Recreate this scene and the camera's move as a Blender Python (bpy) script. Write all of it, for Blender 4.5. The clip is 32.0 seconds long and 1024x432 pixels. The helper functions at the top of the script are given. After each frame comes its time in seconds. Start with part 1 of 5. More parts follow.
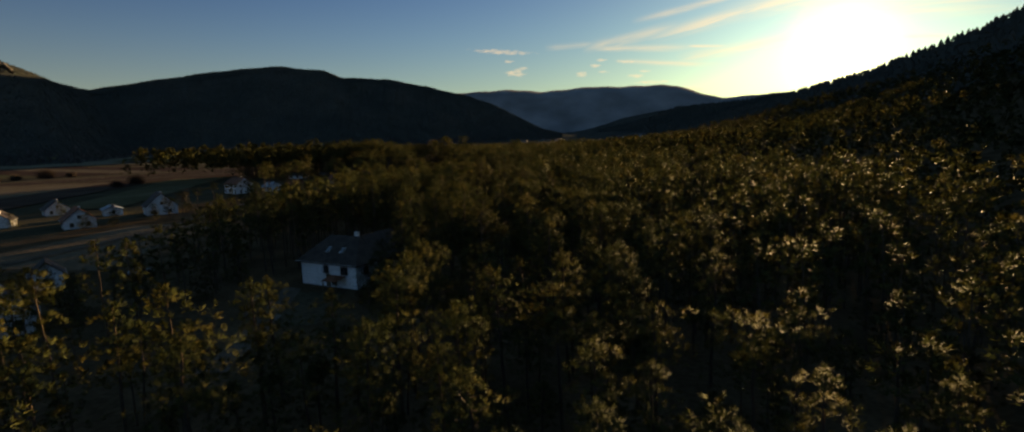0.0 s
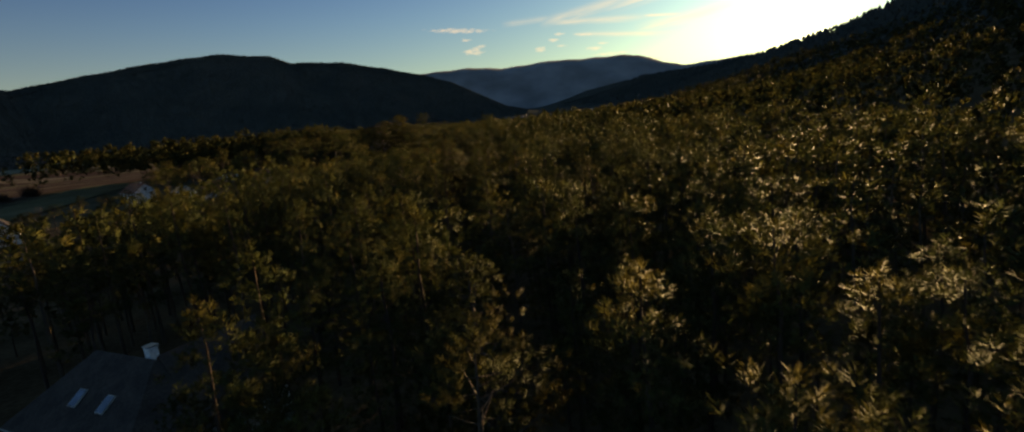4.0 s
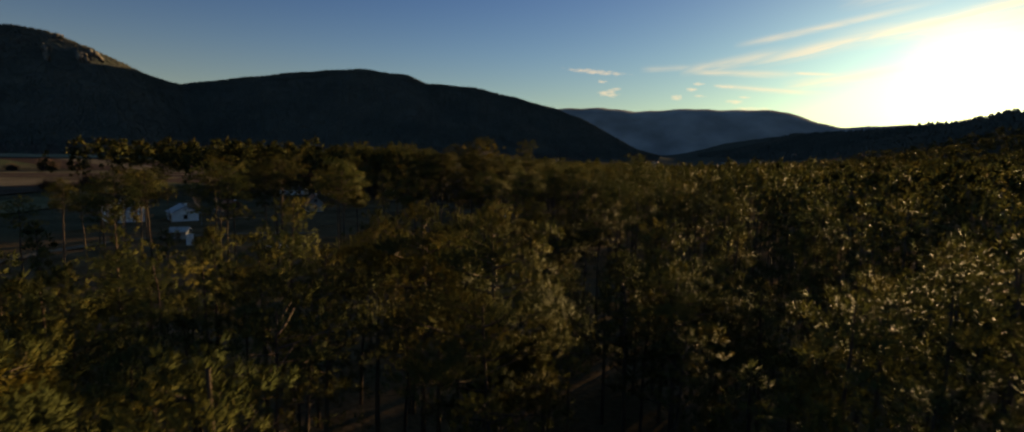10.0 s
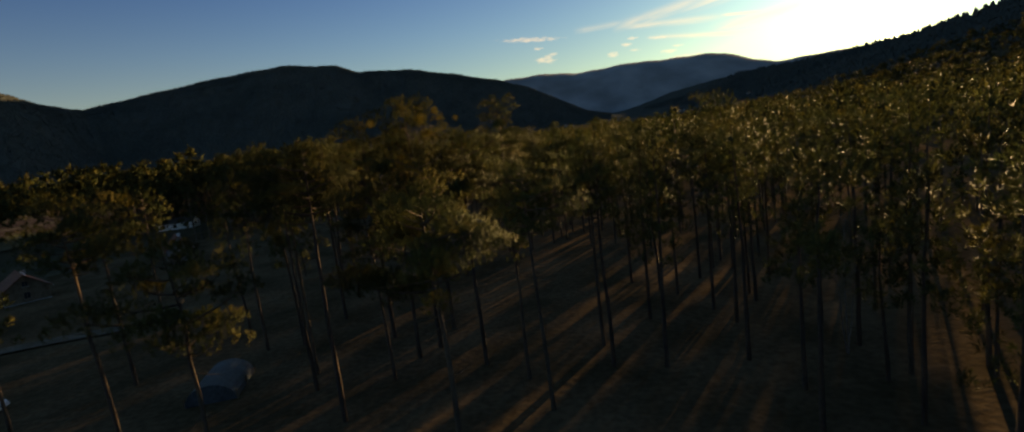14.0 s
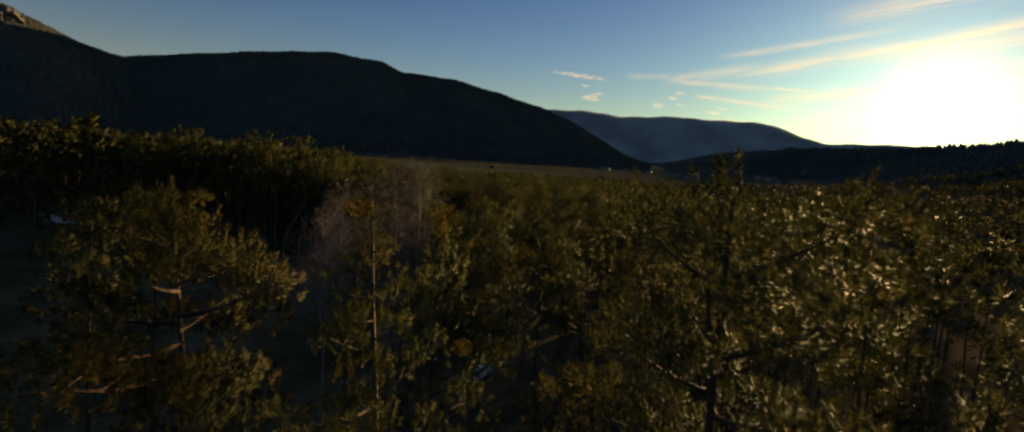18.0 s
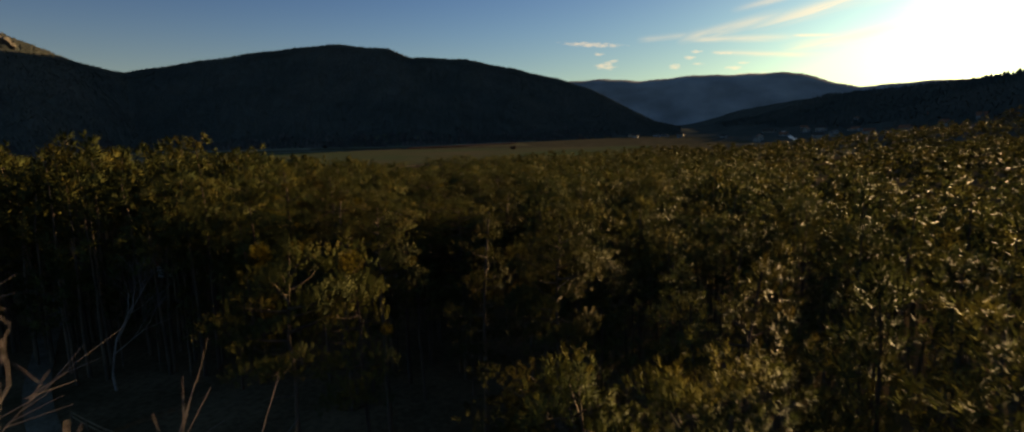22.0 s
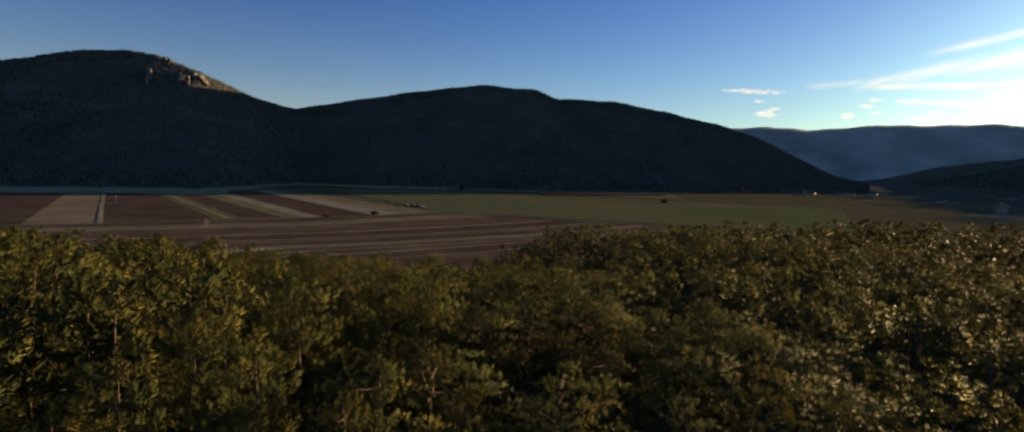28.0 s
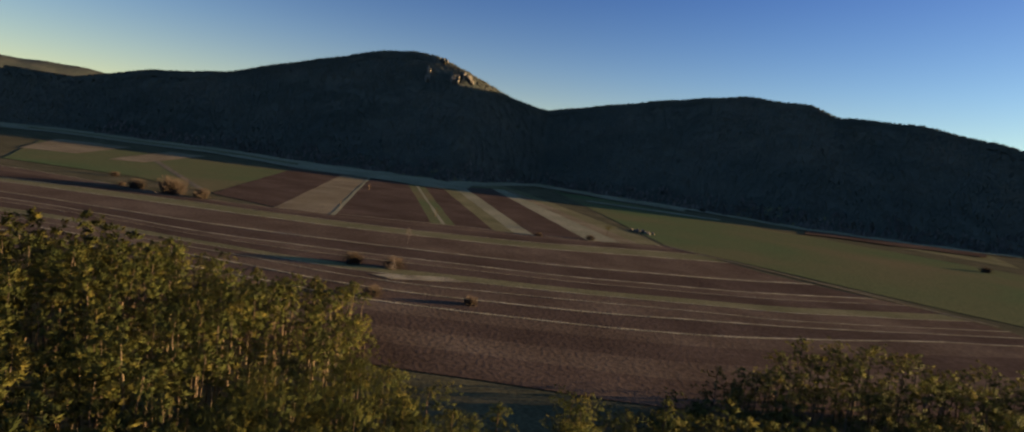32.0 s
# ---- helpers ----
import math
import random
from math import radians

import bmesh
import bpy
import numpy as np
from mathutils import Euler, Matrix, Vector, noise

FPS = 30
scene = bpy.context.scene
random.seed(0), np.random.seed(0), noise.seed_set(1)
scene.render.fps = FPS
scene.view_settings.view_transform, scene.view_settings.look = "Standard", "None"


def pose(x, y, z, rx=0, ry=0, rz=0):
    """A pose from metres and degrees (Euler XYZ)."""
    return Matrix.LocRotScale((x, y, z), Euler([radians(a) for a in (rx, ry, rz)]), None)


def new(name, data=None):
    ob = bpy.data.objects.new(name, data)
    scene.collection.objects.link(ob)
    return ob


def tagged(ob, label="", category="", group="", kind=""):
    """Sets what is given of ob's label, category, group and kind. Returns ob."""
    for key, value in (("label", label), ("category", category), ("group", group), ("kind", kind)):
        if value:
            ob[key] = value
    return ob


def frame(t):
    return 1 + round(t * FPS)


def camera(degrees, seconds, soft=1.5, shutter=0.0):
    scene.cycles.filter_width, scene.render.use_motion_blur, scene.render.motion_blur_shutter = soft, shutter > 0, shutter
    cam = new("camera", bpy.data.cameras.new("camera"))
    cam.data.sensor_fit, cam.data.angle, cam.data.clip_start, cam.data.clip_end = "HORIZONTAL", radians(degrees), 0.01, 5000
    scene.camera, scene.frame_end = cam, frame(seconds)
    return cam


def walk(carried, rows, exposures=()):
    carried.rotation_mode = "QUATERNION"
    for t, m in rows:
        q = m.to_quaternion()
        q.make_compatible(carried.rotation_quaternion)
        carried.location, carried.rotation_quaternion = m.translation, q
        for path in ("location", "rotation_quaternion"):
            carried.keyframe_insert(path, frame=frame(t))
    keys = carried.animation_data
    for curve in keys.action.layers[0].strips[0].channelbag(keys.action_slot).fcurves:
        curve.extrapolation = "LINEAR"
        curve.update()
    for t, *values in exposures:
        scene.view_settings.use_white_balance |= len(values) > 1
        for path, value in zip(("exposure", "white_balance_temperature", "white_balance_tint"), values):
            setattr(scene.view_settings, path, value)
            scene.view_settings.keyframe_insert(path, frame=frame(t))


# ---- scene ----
cam = camera(84.68, 32.0, 1.9, 0.15)
PATH = [
    (0.0, pose(0.00, 0.00, 20.40, 82.14, 2.37, -0.00)),
    (0.5, pose(-0.80, 6.36, 20.57, 81.22, 4.22, -1.12)),
    (1.0, pose(-1.49, 12.76, 20.60, 80.56, 6.52, -2.39)),
    (1.5, pose(-1.98, 19.35, 20.51, 80.00, 8.24, -3.52)),
    (2.0, pose(-2.37, 26.18, 20.19, 79.60, 8.91, -4.49)),
    (2.5, pose(-2.77, 33.25, 19.66, 79.50, 8.48, -4.84)),
    (3.0, pose(-3.16, 40.56, 19.05, 79.57, 7.49, -4.51)),
    (3.5, pose(-3.62, 47.98, 18.42, 79.68, 6.71, -4.10)),
    (5.5, pose(-3.50, 82.07, 19.92, 79.81, 1.90, -1.96)),
    (6.0, pose(-3.20, 90.27, 19.66, 79.77, 1.16, -0.93)),
    (6.5, pose(-3.12, 98.43, 19.26, 79.81, 0.79, 0.52)),
    (7.0, pose(-3.25, 106.61, 18.83, 80.35, 0.67, 1.80)),
    (7.5, pose(-3.55, 114.81, 18.57, 81.79, 0.79, 2.70)),
    (8.0, pose(-3.96, 122.84, 18.48, 82.84, 0.92, 3.47)),
    (8.5, pose(-4.46, 130.52, 18.46, 83.52, 0.23, 4.32)),
    (9.0, pose(-5.10, 137.90, 18.51, 83.96, -0.57, 5.46)),
    (9.5, pose(-5.88, 145.33, 18.57, 84.04, -0.90, 6.91)),
    (10.0, pose(-6.89, 152.74, 18.59, 83.99, -1.09, 8.82)),
    (10.5, pose(-8.16, 160.15, 18.67, 83.80, -1.20, 10.34)),
    (11.0, pose(-9.62, 167.72, 18.83, 83.59, -1.25, 11.32)),
    (11.5, pose(-11.30, 175.56, 18.94, 83.45, -0.73, 11.56)),
    (12.0, pose(-12.96, 183.96, 18.91, 83.31, -0.02, 11.49)),
    (12.5, pose(-14.78, 192.28, 18.79, 83.10, 1.79, 10.89)),
    (13.0, pose(-16.46, 200.68, 18.61, 82.69, 4.30, 9.29)),
    (13.5, pose(-17.78, 209.25, 18.33, 81.94, 6.49, 6.19)),
    (14.0, pose(-18.77, 217.88, 18.08, 81.33, 7.18, 3.55)),
    (14.5, pose(-19.47, 226.60, 17.87, 81.30, 7.21, 2.14)),
    (16.5, pose(-24.81, 259.36, 21.50, 82.13, -0.07, 3.47)),
    (17.0, pose(-25.65, 267.54, 22.10, 82.79, -1.93, 4.54)),
    (17.5, pose(-26.68, 275.72, 22.63, 83.80, -3.54, 5.88)),
    (18.0, pose(-27.95, 283.88, 22.87, 84.02, -4.03, 6.82)),
    (18.5, pose(-29.29, 292.06, 22.92, 83.64, -2.34, 6.83)),
    (19.0, pose(-30.76, 300.13, 23.04, 82.99, -0.65, 6.56)),
    (19.5, pose(-32.26, 308.11, 23.18, 82.51, 0.53, 6.30)),
    (20.0, pose(-33.76, 316.05, 23.36, 82.19, 1.40, 6.14)),
    (20.5, pose(-35.26, 324.11, 23.49, 81.89, 2.14, 6.14)),
    (21.0, pose(-36.65, 332.40, 23.32, 81.43, 2.72, 6.19)),
    (21.5, pose(-37.97, 340.75, 23.06, 81.28, 2.88, 6.77)),
    (22.0, pose(-39.26, 348.97, 22.84, 81.83, 1.86, 8.79)),
    (22.5, pose(-41.19, 357.17, 22.87, 82.22, -0.62, 12.38)),
    (23.0, pose(-43.29, 365.12, 22.72, 82.12, -2.45, 16.06)),
    (23.5, pose(-45.38, 372.73, 22.50, 81.80, -3.69, 18.50)),
    (24.0, pose(-47.78, 379.86, 22.20, 81.57, -3.54, 19.82)),
    (24.5, pose(-50.21, 386.73, 21.87, 81.38, -1.29, 19.49)),
    (25.0, pose(-52.50, 393.62, 21.54, 81.43, 2.67, 17.60)),
    (25.5, pose(-54.43, 400.92, 21.41, 82.71, 6.10, 15.81)),
    (27.5, pose(-57.77, 431.33, 27.31, 85.86, 2.02, 18.70)),
    (28.0, pose(-59.00, 438.56, 29.12, 86.23, -0.99, 23.39)),
    (28.5, pose(-60.33, 445.74, 30.98, 86.20, -3.11, 28.13)),
    (29.0, pose(-61.86, 452.79, 32.87, 86.06, -4.20, 32.28)),
    (29.5, pose(-63.73, 459.57, 34.71, 86.02, -4.99, 35.83)),
    (30.0, pose(-66.10, 466.12, 36.48, 86.03, -5.79, 38.90)),
    (30.5, pose(-69.05, 472.29, 38.17, 85.79, -6.69, 41.72)),
    (31.0, pose(-72.50, 478.00, 39.80, 85.47, -7.24, 44.22)),
    (31.5, pose(-76.18, 483.46, 41.38, 85.17, -7.53, 46.36)),
    (32.0, pose(-79.87, 488.81, 42.95, 84.87, -7.32, 48.04)),
]
walk(cam, PATH, [(0.0, 1.0, 10200, 10), (3.0, 1.18, 10200, 10), (7.0, 1.08, 10200, 10), (9.0, 0.98, 10100, 10), (11.0, 1.25, 10000, 10), (14.5, 1.32, 10100, 10), (17.0, 1.0, 10100, 10), (20.0, 1.03, 10000, 10), (23.0, 1.28, 9600, 10), (25.0, 1.45, 8900, 10), (28.0, 1.68, 8400, 10), (32.0, 1.95, 8900, 10)])

# ---- world, sun ----
SUN_AZ, SUN_EL = radians(29.9), radians(6.1)
SUN_DIR = Vector((math.sin(SUN_AZ) * math.cos(SUN_EL), math.cos(SUN_AZ) * math.cos(SUN_EL), math.sin(SUN_EL)))

world = bpy.data.worlds.new("evening_sky")
scene.world = world
world.use_nodes = True
wn, wl = world.node_tree.nodes, world.node_tree.links
wn.clear()


def wnode(kind, **inputs):
    n = wn.new(kind)
    for key, value in inputs.items():
        n.inputs[key].default_value = value
    return n


def wmath(op, a, b=None, clamp=False):
    n = wn.new("ShaderNodeMath")
    n.operation, n.use_clamp = op, clamp
    for i, v in enumerate((a, b)):
        if v is None:
            continue
        if isinstance(v, (int, float)):
            n.inputs[i].default_value = v
        else:
            wl.new(v, n.inputs[i])
    return n.outputs[0]


def wramp(fac, stops, interp="LINEAR"):
    n = wn.new("ShaderNodeValToRGB")
    n.color_ramp.interpolation = interp
    el = n.color_ramp.elements
    while len(el) < len(stops):
        el.new(0.5)
    for e, (p, c) in zip(el, stops):
        e.position, e.color = p, (*c, 1) if len(c) == 3 else c
    wl.new(fac, n.inputs[0])
    return n.outputs[0]


def wmix(fac, a, b, kind="MIX"):
    n = wn.new("ShaderNodeMix")
    n.data_type, n.blend_type = "RGBA", kind
    for i, v in ((0, fac), (6, a), (7, b)):
        if isinstance(v, (int, float)):
            n.inputs[i].default_value = v
        elif isinstance(v, tuple):
            n.inputs[i].default_value = (*v, 1)
        else:
            wl.new(v, n.inputs[i])
    return n.outputs[2]


coord = wn.new("ShaderNodeTexCoord").outputs["Generated"]
sep = wn.new("ShaderNodeSeparateXYZ")
wl.new(coord, sep.inputs[0])
dirx, diry, dirz = sep.outputs
sky = wn.new("ShaderNodeTexSky")
sky.sky_type, sky.sun_disc = "NISHITA", False
sky.sun_elevation, sky.sun_rotation = SUN_EL, SUN_AZ
sky.altitude, sky.air_density, sky.dust_density, sky.ozone_density = 400, 1.1, 0.9, 2.2
# angle to the sun, for the bright aureole of thin ice cloud round it
dot = wn.new("ShaderNodeVectorMath")
dot.operation = "DOT_PRODUCT"
wl.new(coord, dot.inputs[0])
dot.inputs[1].default_value = SUN_DIR
ang = wmath("ARCCOSINE", wmath("MINIMUM", dot.outputs["Value"], 0.99999))
deg = wmath("MULTIPLY", ang, 57.2958)
core = wmath("POWER", 2.718, wmath("MULTIPLY", wmath("POWER", wmath("DIVIDE", deg, 2.5), 2.0), -1.0))
halo = wmath("POWER", 2.718, wmath("DIVIDE", deg, -6.0))
wide = wmath("POWER", 2.718, wmath("DIVIDE", deg, -20.0))
az = wmath("MULTIPLY", wmath("ARCTAN2", dirx, diry), 57.2958)
elev = wmath("MULTIPLY", wmath("ARCSINE", dirz), 57.2958)


def combine(x, y, z=0.0):
    n = wn.new("ShaderNodeCombineXYZ")
    for i, v in enumerate((x, y, z)):
        if isinstance(v, (int, float)):
            n.inputs[i].default_value = v
        else:
            wl.new(v, n.inputs[i])
    return n.outputs[0]


def noise_tex(vec, scale, detail=5.0, rough=0.55, distort=0.0):
    n = wnode("ShaderNodeTexNoise", Scale=scale, Detail=detail, Roughness=rough, Distortion=distort)
    wl.new(vec, n.inputs["Vector"])
    return n.outputs["Fac"]


# cirrus: long streaks that fan out of the sun's side: from and to in azimuth and elevation, half width in degrees, strength
STREAKS = [(11.9, 10.5, 28.0, 12.9, 0.26, 0.6), (12.6, 8.8, 44.0, 14.0, 0.5, 0.95), (7.2, 8.25, 17.5, 10.0, 0.45, 0.6), (7.5, 8.4, 18.5, 7.75, 0.24, 0.6), (16.9, 7.94, 21.4, 7.53, 0.11, 0.9), (16.0, 6.75, 27.0, 7.9, 0.45, 0.6),
           (10.2, 7.0, 20.5, 6.0, 0.2, 0.7), (19.0, 10.4, 44.0, 12.0, 0.75, 0.6), (34.0, 6.95, 38.0, 6.4, 0.12, 0.8), (24.0, 10.1, 46.0, 8.6, 0.9, 0.5), (3.5, 8.66, 9.5, 8.8, 0.2, 0.35), (20.0, 13.6, 50.0, 17.5, 0.8, 0.6)]
cirrus = None
for k, (a0, e0, a1, e1, half, power) in enumerate(STREAKS):
    long, lean = math.hypot(a1 - a0, e1 - e0), math.atan2(e1 - e0, a1 - a0)
    da, de = wmath("SUBTRACT", az, a0), wmath("SUBTRACT", elev, e0)
    u = wmath("DIVIDE", wmath("ADD", wmath("MULTIPLY", da, math.cos(lean)), wmath("MULTIPLY", de, math.sin(lean))), long)
    v = wmath("SUBTRACT", wmath("MULTIPLY", de, math.cos(lean)), wmath("MULTIPLY", da, math.sin(lean)))
    fibre = noise_tex(combine(wmath("MULTIPLY", u, long * 0.16), wmath("MULTIPLY", v, 1.7), 3.7 + 5 * k), 1.0, 6.0, 0.6, 0.5)
    v = wmath("DIVIDE", wmath("ADD", v, wmath("MULTIPLY", wmath("SUBTRACT", fibre, 0.5), half * 2.2)), half)
    ends = wmath("MULTIPLY", wmath("MULTIPLY", u, 5.0, True), wmath("MULTIPLY", wmath("SUBTRACT", 1.0, u), 3.0, True))
    band = wmath("MULTIPLY", wmath("POWER", 2.718, wmath("MULTIPLY", wmath("MULTIPLY", v, v), -1.0)), wmath("MULTIPLY", ends, power))
    band = wmath("MULTIPLY", band, wmath("MULTIPLY", wmath("SUBTRACT", fibre, 0.22), 2.6, True))
    cirrus = band if cirrus is None else wmath("MAXIMUM", cirrus, band)
# small flat cumulus scraps: azimuth, elevation, half width, half height in degrees, lean
ragged = noise_tex(combine(wmath("MULTIPLY", az, 1.5), wmath("MULTIPLY", elev, 4.6), 8.3), 1.0, 5.0, 0.65)
SCRAPS = [(-0.7, 8.45, 4.1, 0.34, -0.09), (0.6, 6.4, 1.35, 0.55, 0.0), (1.5, 6.82, 0.7, 0.2, 0.0), (0.0, 7.5, 0.7, 0.22, -0.1), (7.1, 5.95, 0.8, 0.34, 0.0), (8.5, 6.7, 0.75, 0.26, 0.0), (9.3, 6.05, 0.75, 0.2, 0.0),
          (9.1, 7.2, 0.8, 0.2, 0.0), (11.5, 6.9, 1.3, 0.24, -0.05), (12.4, 5.5, 1.2, 0.3, -0.05), (13.3, 5.9, 0.7, 0.2, 0.0), (14.1, 4.8, 2.2, 0.24, -0.03), (17.3, 4.0, 2.5, 0.3, -0.12)]
scraps = None
for c_az, c_el, half_w, half_h, lean in SCRAPS:
    du = wmath("DIVIDE", wmath("SUBTRACT", az, c_az), half_w)
    dv = wmath("DIVIDE", wmath("SUBTRACT", wmath("SUBTRACT", elev, c_el), wmath("MULTIPLY", wmath("SUBTRACT", az, c_az), lean)), half_h)
    lens_shape = wmath("SUBTRACT", 1.0, wmath("ADD", wmath("MULTIPLY", du, du), wmath("MULTIPLY", dv, dv)))
    scraps = lens_shape if scraps is None else wmath("MAXIMUM", scraps, lens_shape)
scraps = wramp(wmath("ADD", wmath("MULTIPLY", wmath("MAXIMUM", scraps, -0.8), 0.4), ragged), [(0.66, (0, 0, 0)), (0.98, (1, 1, 1))])

col = wmix(1.0, sky.outputs[0], (0.31, 0.765, 1.36), "MULTIPLY")
# deep blue band above the haze; the unseen pale sky overhead brightened as fill light
grad = wramp(wmath("DIVIDE", elev, 90.0), [(0.0, (1.12, 1.04, 0.94)), (0.11, (0.7, 0.87, 1.0)), (0.21, (0.38, 0.62, 0.93)), (0.45, (2.2, 1.45, 1.05)), (1.0, (3.4, 2.0, 1.2))])
col = wmix(1.0, col, grad, "MULTIPLY")
col = wmix(wmath("MULTIPLY", scraps, 0.45), col, (9.0, 7.6, 6.2))
cirr_col = wmix(halo, (7.4, 6.9, 6.1), (15.0, 13.2, 10.2))
col = wmix(wmath("MULTIPLY", cirrus, 0.8), col, cirr_col)


def glow_of(fac, color):
    n = wn.new("ShaderNodeVectorMath")
    n.operation = "SCALE"
    n.inputs[0].default_value = color
    wl.new(fac, n.inputs["Scale"])
    return n.outputs[0]


def vadd(a, b):
    n = wn.new("ShaderNodeVectorMath")
    n.operation = "ADD"
    wl.new(a, n.inputs[0]), wl.new(b, n.inputs[1])
    return n.outputs[0]


col = vadd(col, glow_of(core, (34.0, 29.0, 21.0)))
col = vadd(col, glow_of(halo, (3.1, 2.55, 1.75)))
col = vadd(col, glow_of(wide, (1.2, 1.0, 0.65)))
# pale warm haze low over the horizon, all the way round
col = vadd(col, glow_of(wmath("POWER", 2.718, wmath("DIVIDE", wmath("MAXIMUM", elev, 0.0), -5.0)), (3.7, 2.95, 1.85)))
bg = wnode("ShaderNodeBackground", Strength=0.05)
wl.new(col, bg.inputs["Color"])
wout = wn.new("ShaderNodeOutputWorld")
wl.new(bg.outputs[0], wout.inputs[0])

sun_data = bpy.data.lights.new("sun", "SUN")
sun_data.energy, sun_data.angle, sun_data.color = 4.2, radians(0.53), (1.0, 0.76, 0.47)
sun = new("sun", sun_data)
sun.matrix_world = Matrix.Translation((0, 0, 300)) @ (-SUN_DIR).to_track_quat("-Z", "Y").to_matrix().to_4x4()

# ---- materials ----


def material(name, colors, scale=1.0, rough=0.9, bump=0.3, fine=None, random_tint=0.0, spec=0.2, trans=0.0, island=False, stretch=(1, 1, 1), metal=0.0, grain=(0.6, 1.35)):
    """Noise between two or three colours at two scales, with bump; per-object tint by Object Info's Random."""
    m = bpy.data.materials.new(name)
    m.use_nodes = True
    n, l = m.node_tree.nodes, m.node_tree.links
    bsdf = n["Principled BSDF"]
    geo = n.new("ShaderNodeNewGeometry")
    mapping = n.new("ShaderNodeMapping")
    mapping.inputs["Scale"].default_value = stretch
    l.new(geo.outputs["Position"], mapping.inputs[0])
    big = n.new("ShaderNodeTexNoise")
    big.inputs["Scale"].default_value, big.inputs["Detail"].default_value = scale, 6
    l.new(mapping.outputs[0], big.inputs["Vector"])
    ramp = n.new("ShaderNodeValToRGB")
    el = ramp.color_ramp.elements
    while len(el) < len(colors):
        el.new(0.5)
    for i, c in enumerate(colors):
        el[i].position, el[i].color = 0.32 + 0.36 * i / max(1, len(colors) - 1), (*c, 1)
    l.new(big.outputs["Fac"], ramp.inputs[0])
    out = ramp.outputs[0]
    small = n.new("ShaderNodeTexNoise")
    small.inputs["Scale"].default_value, small.inputs["Detail"].default_value = fine or scale * 9, 4
    l.new(mapping.outputs[0], small.inputs["Vector"])
    mul = n.new("ShaderNodeMix")
    mul.data_type, mul.blend_type = "RGBA", "MULTIPLY"
    mul.inputs[0].default_value = 0.7
    grey = n.new("ShaderNodeMapRange")
    grey.inputs[1].default_value, grey.inputs[2].default_value = 0.3, 0.7
    grey.inputs[3].default_value, grey.inputs[4].default_value = grain
    l.new(small.outputs["Fac"], grey.inputs[0])
    l.new(out, mul.inputs[6]), l.new(grey.outputs[0], mul.inputs[7])
    out = mul.outputs[2]
    if random_tint:
        src = geo.outputs["Random Per Island"] if island else n.new("ShaderNodeObjectInfo").outputs["Random"]
        tint = n.new("ShaderNodeHueSaturation")
        for sock, lo, hi in (("Value", 1 - random_tint, 1 + random_tint), ("Hue", 0.5 - random_tint * 0.07, 0.5 + random_tint * 0.03)):
            mr = n.new("ShaderNodeMapRange")
            mr.inputs[3].default_value, mr.inputs[4].default_value = lo, hi
            l.new(src, mr.inputs[0])
            l.new(mr.outputs[0], tint.inputs[sock])
        l.new(out, tint.inputs["Color"])
        out = tint.outputs[0]
    l.new(out, bsdf.inputs["Base Color"])
    bsdf.inputs["Roughness"].default_value = rough
    bsdf.inputs["Specular IOR Level"].default_value = spec
    bsdf.inputs["Metallic"].default_value = metal
    if bump:
        b = n.new("ShaderNodeBump")
        b.inputs["Strength"].default_value, b.inputs["Distance"].default_value = bump, 0.4 / max(scale, 0.05) * 0.2
        l.new(small.outputs["Fac"], b.inputs["Height"])
        l.new(b.outputs[0], bsdf.inputs["Normal"])
    if trans:
        tr = n.new("ShaderNodeBsdfTranslucent")
        l.new(out, tr.inputs[0])
        ms = n.new("ShaderNodeMixShader")
        ms.inputs[0].default_value = trans
        l.new(bsdf.outputs[0], ms.inputs[1]), l.new(tr.outputs[0], ms.inputs[2])
        l.new(ms.outputs[0], n["Material Output"].inputs[0])
    return m


M_NEEDLE = material("pine_needles", [(0.036, 0.046, 0.018), (0.058, 0.064, 0.022), (0.118, 0.097, 0.028)], 0.35, 0.65, 0, 5.0, 0.3, 0.03, 0.2, grain=(0.6, 1.4))
M_NEEDLE_FAR = material("pine_needles_far", [(0.035, 0.045, 0.018), (0.056, 0.062, 0.022), (0.115, 0.094, 0.028)], 0.3, 0.65, 0, 3.0, 0.12, 0.03, 0.2, grain=(0.6, 1.4))
M_MISTLETOE = material("mistletoe_leaves", [(0.1, 0.092, 0.024), (0.14, 0.118, 0.028), (0.18, 0.145, 0.034)], 1.5, 0.6, 0, 12, 0.2, 0.25, 0.4)
M_BARK = material("pine_bark", [(0.05, 0.036, 0.027), (0.09, 0.064, 0.047), (0.13, 0.085, 0.055)], 1.6, 0.9, 0.6, 14, 0.2, stretch=(1, 1, 0.25))
M_BIRCH = material("pale_bark", [(0.13, 0.1, 0.085), (0.22, 0.18, 0.155), (0.28, 0.235, 0.21)], 1.2, 0.85, 0.3, 9, 0.15, stretch=(1, 1, 0.4))
M_TWIG = material("bare_twigs", [(0.105, 0.086, 0.083), (0.145, 0.118, 0.113), (0.19, 0.16, 0.152)], 1.0, 0.85, 0, 6, 0.15)
M_FLOOR = material("forest_floor", [(0.055, 0.042, 0.026), (0.088, 0.062, 0.04), (0.118, 0.083, 0.054)], 0.12, 0.95, 0.15, 1.7, spec=0.0)
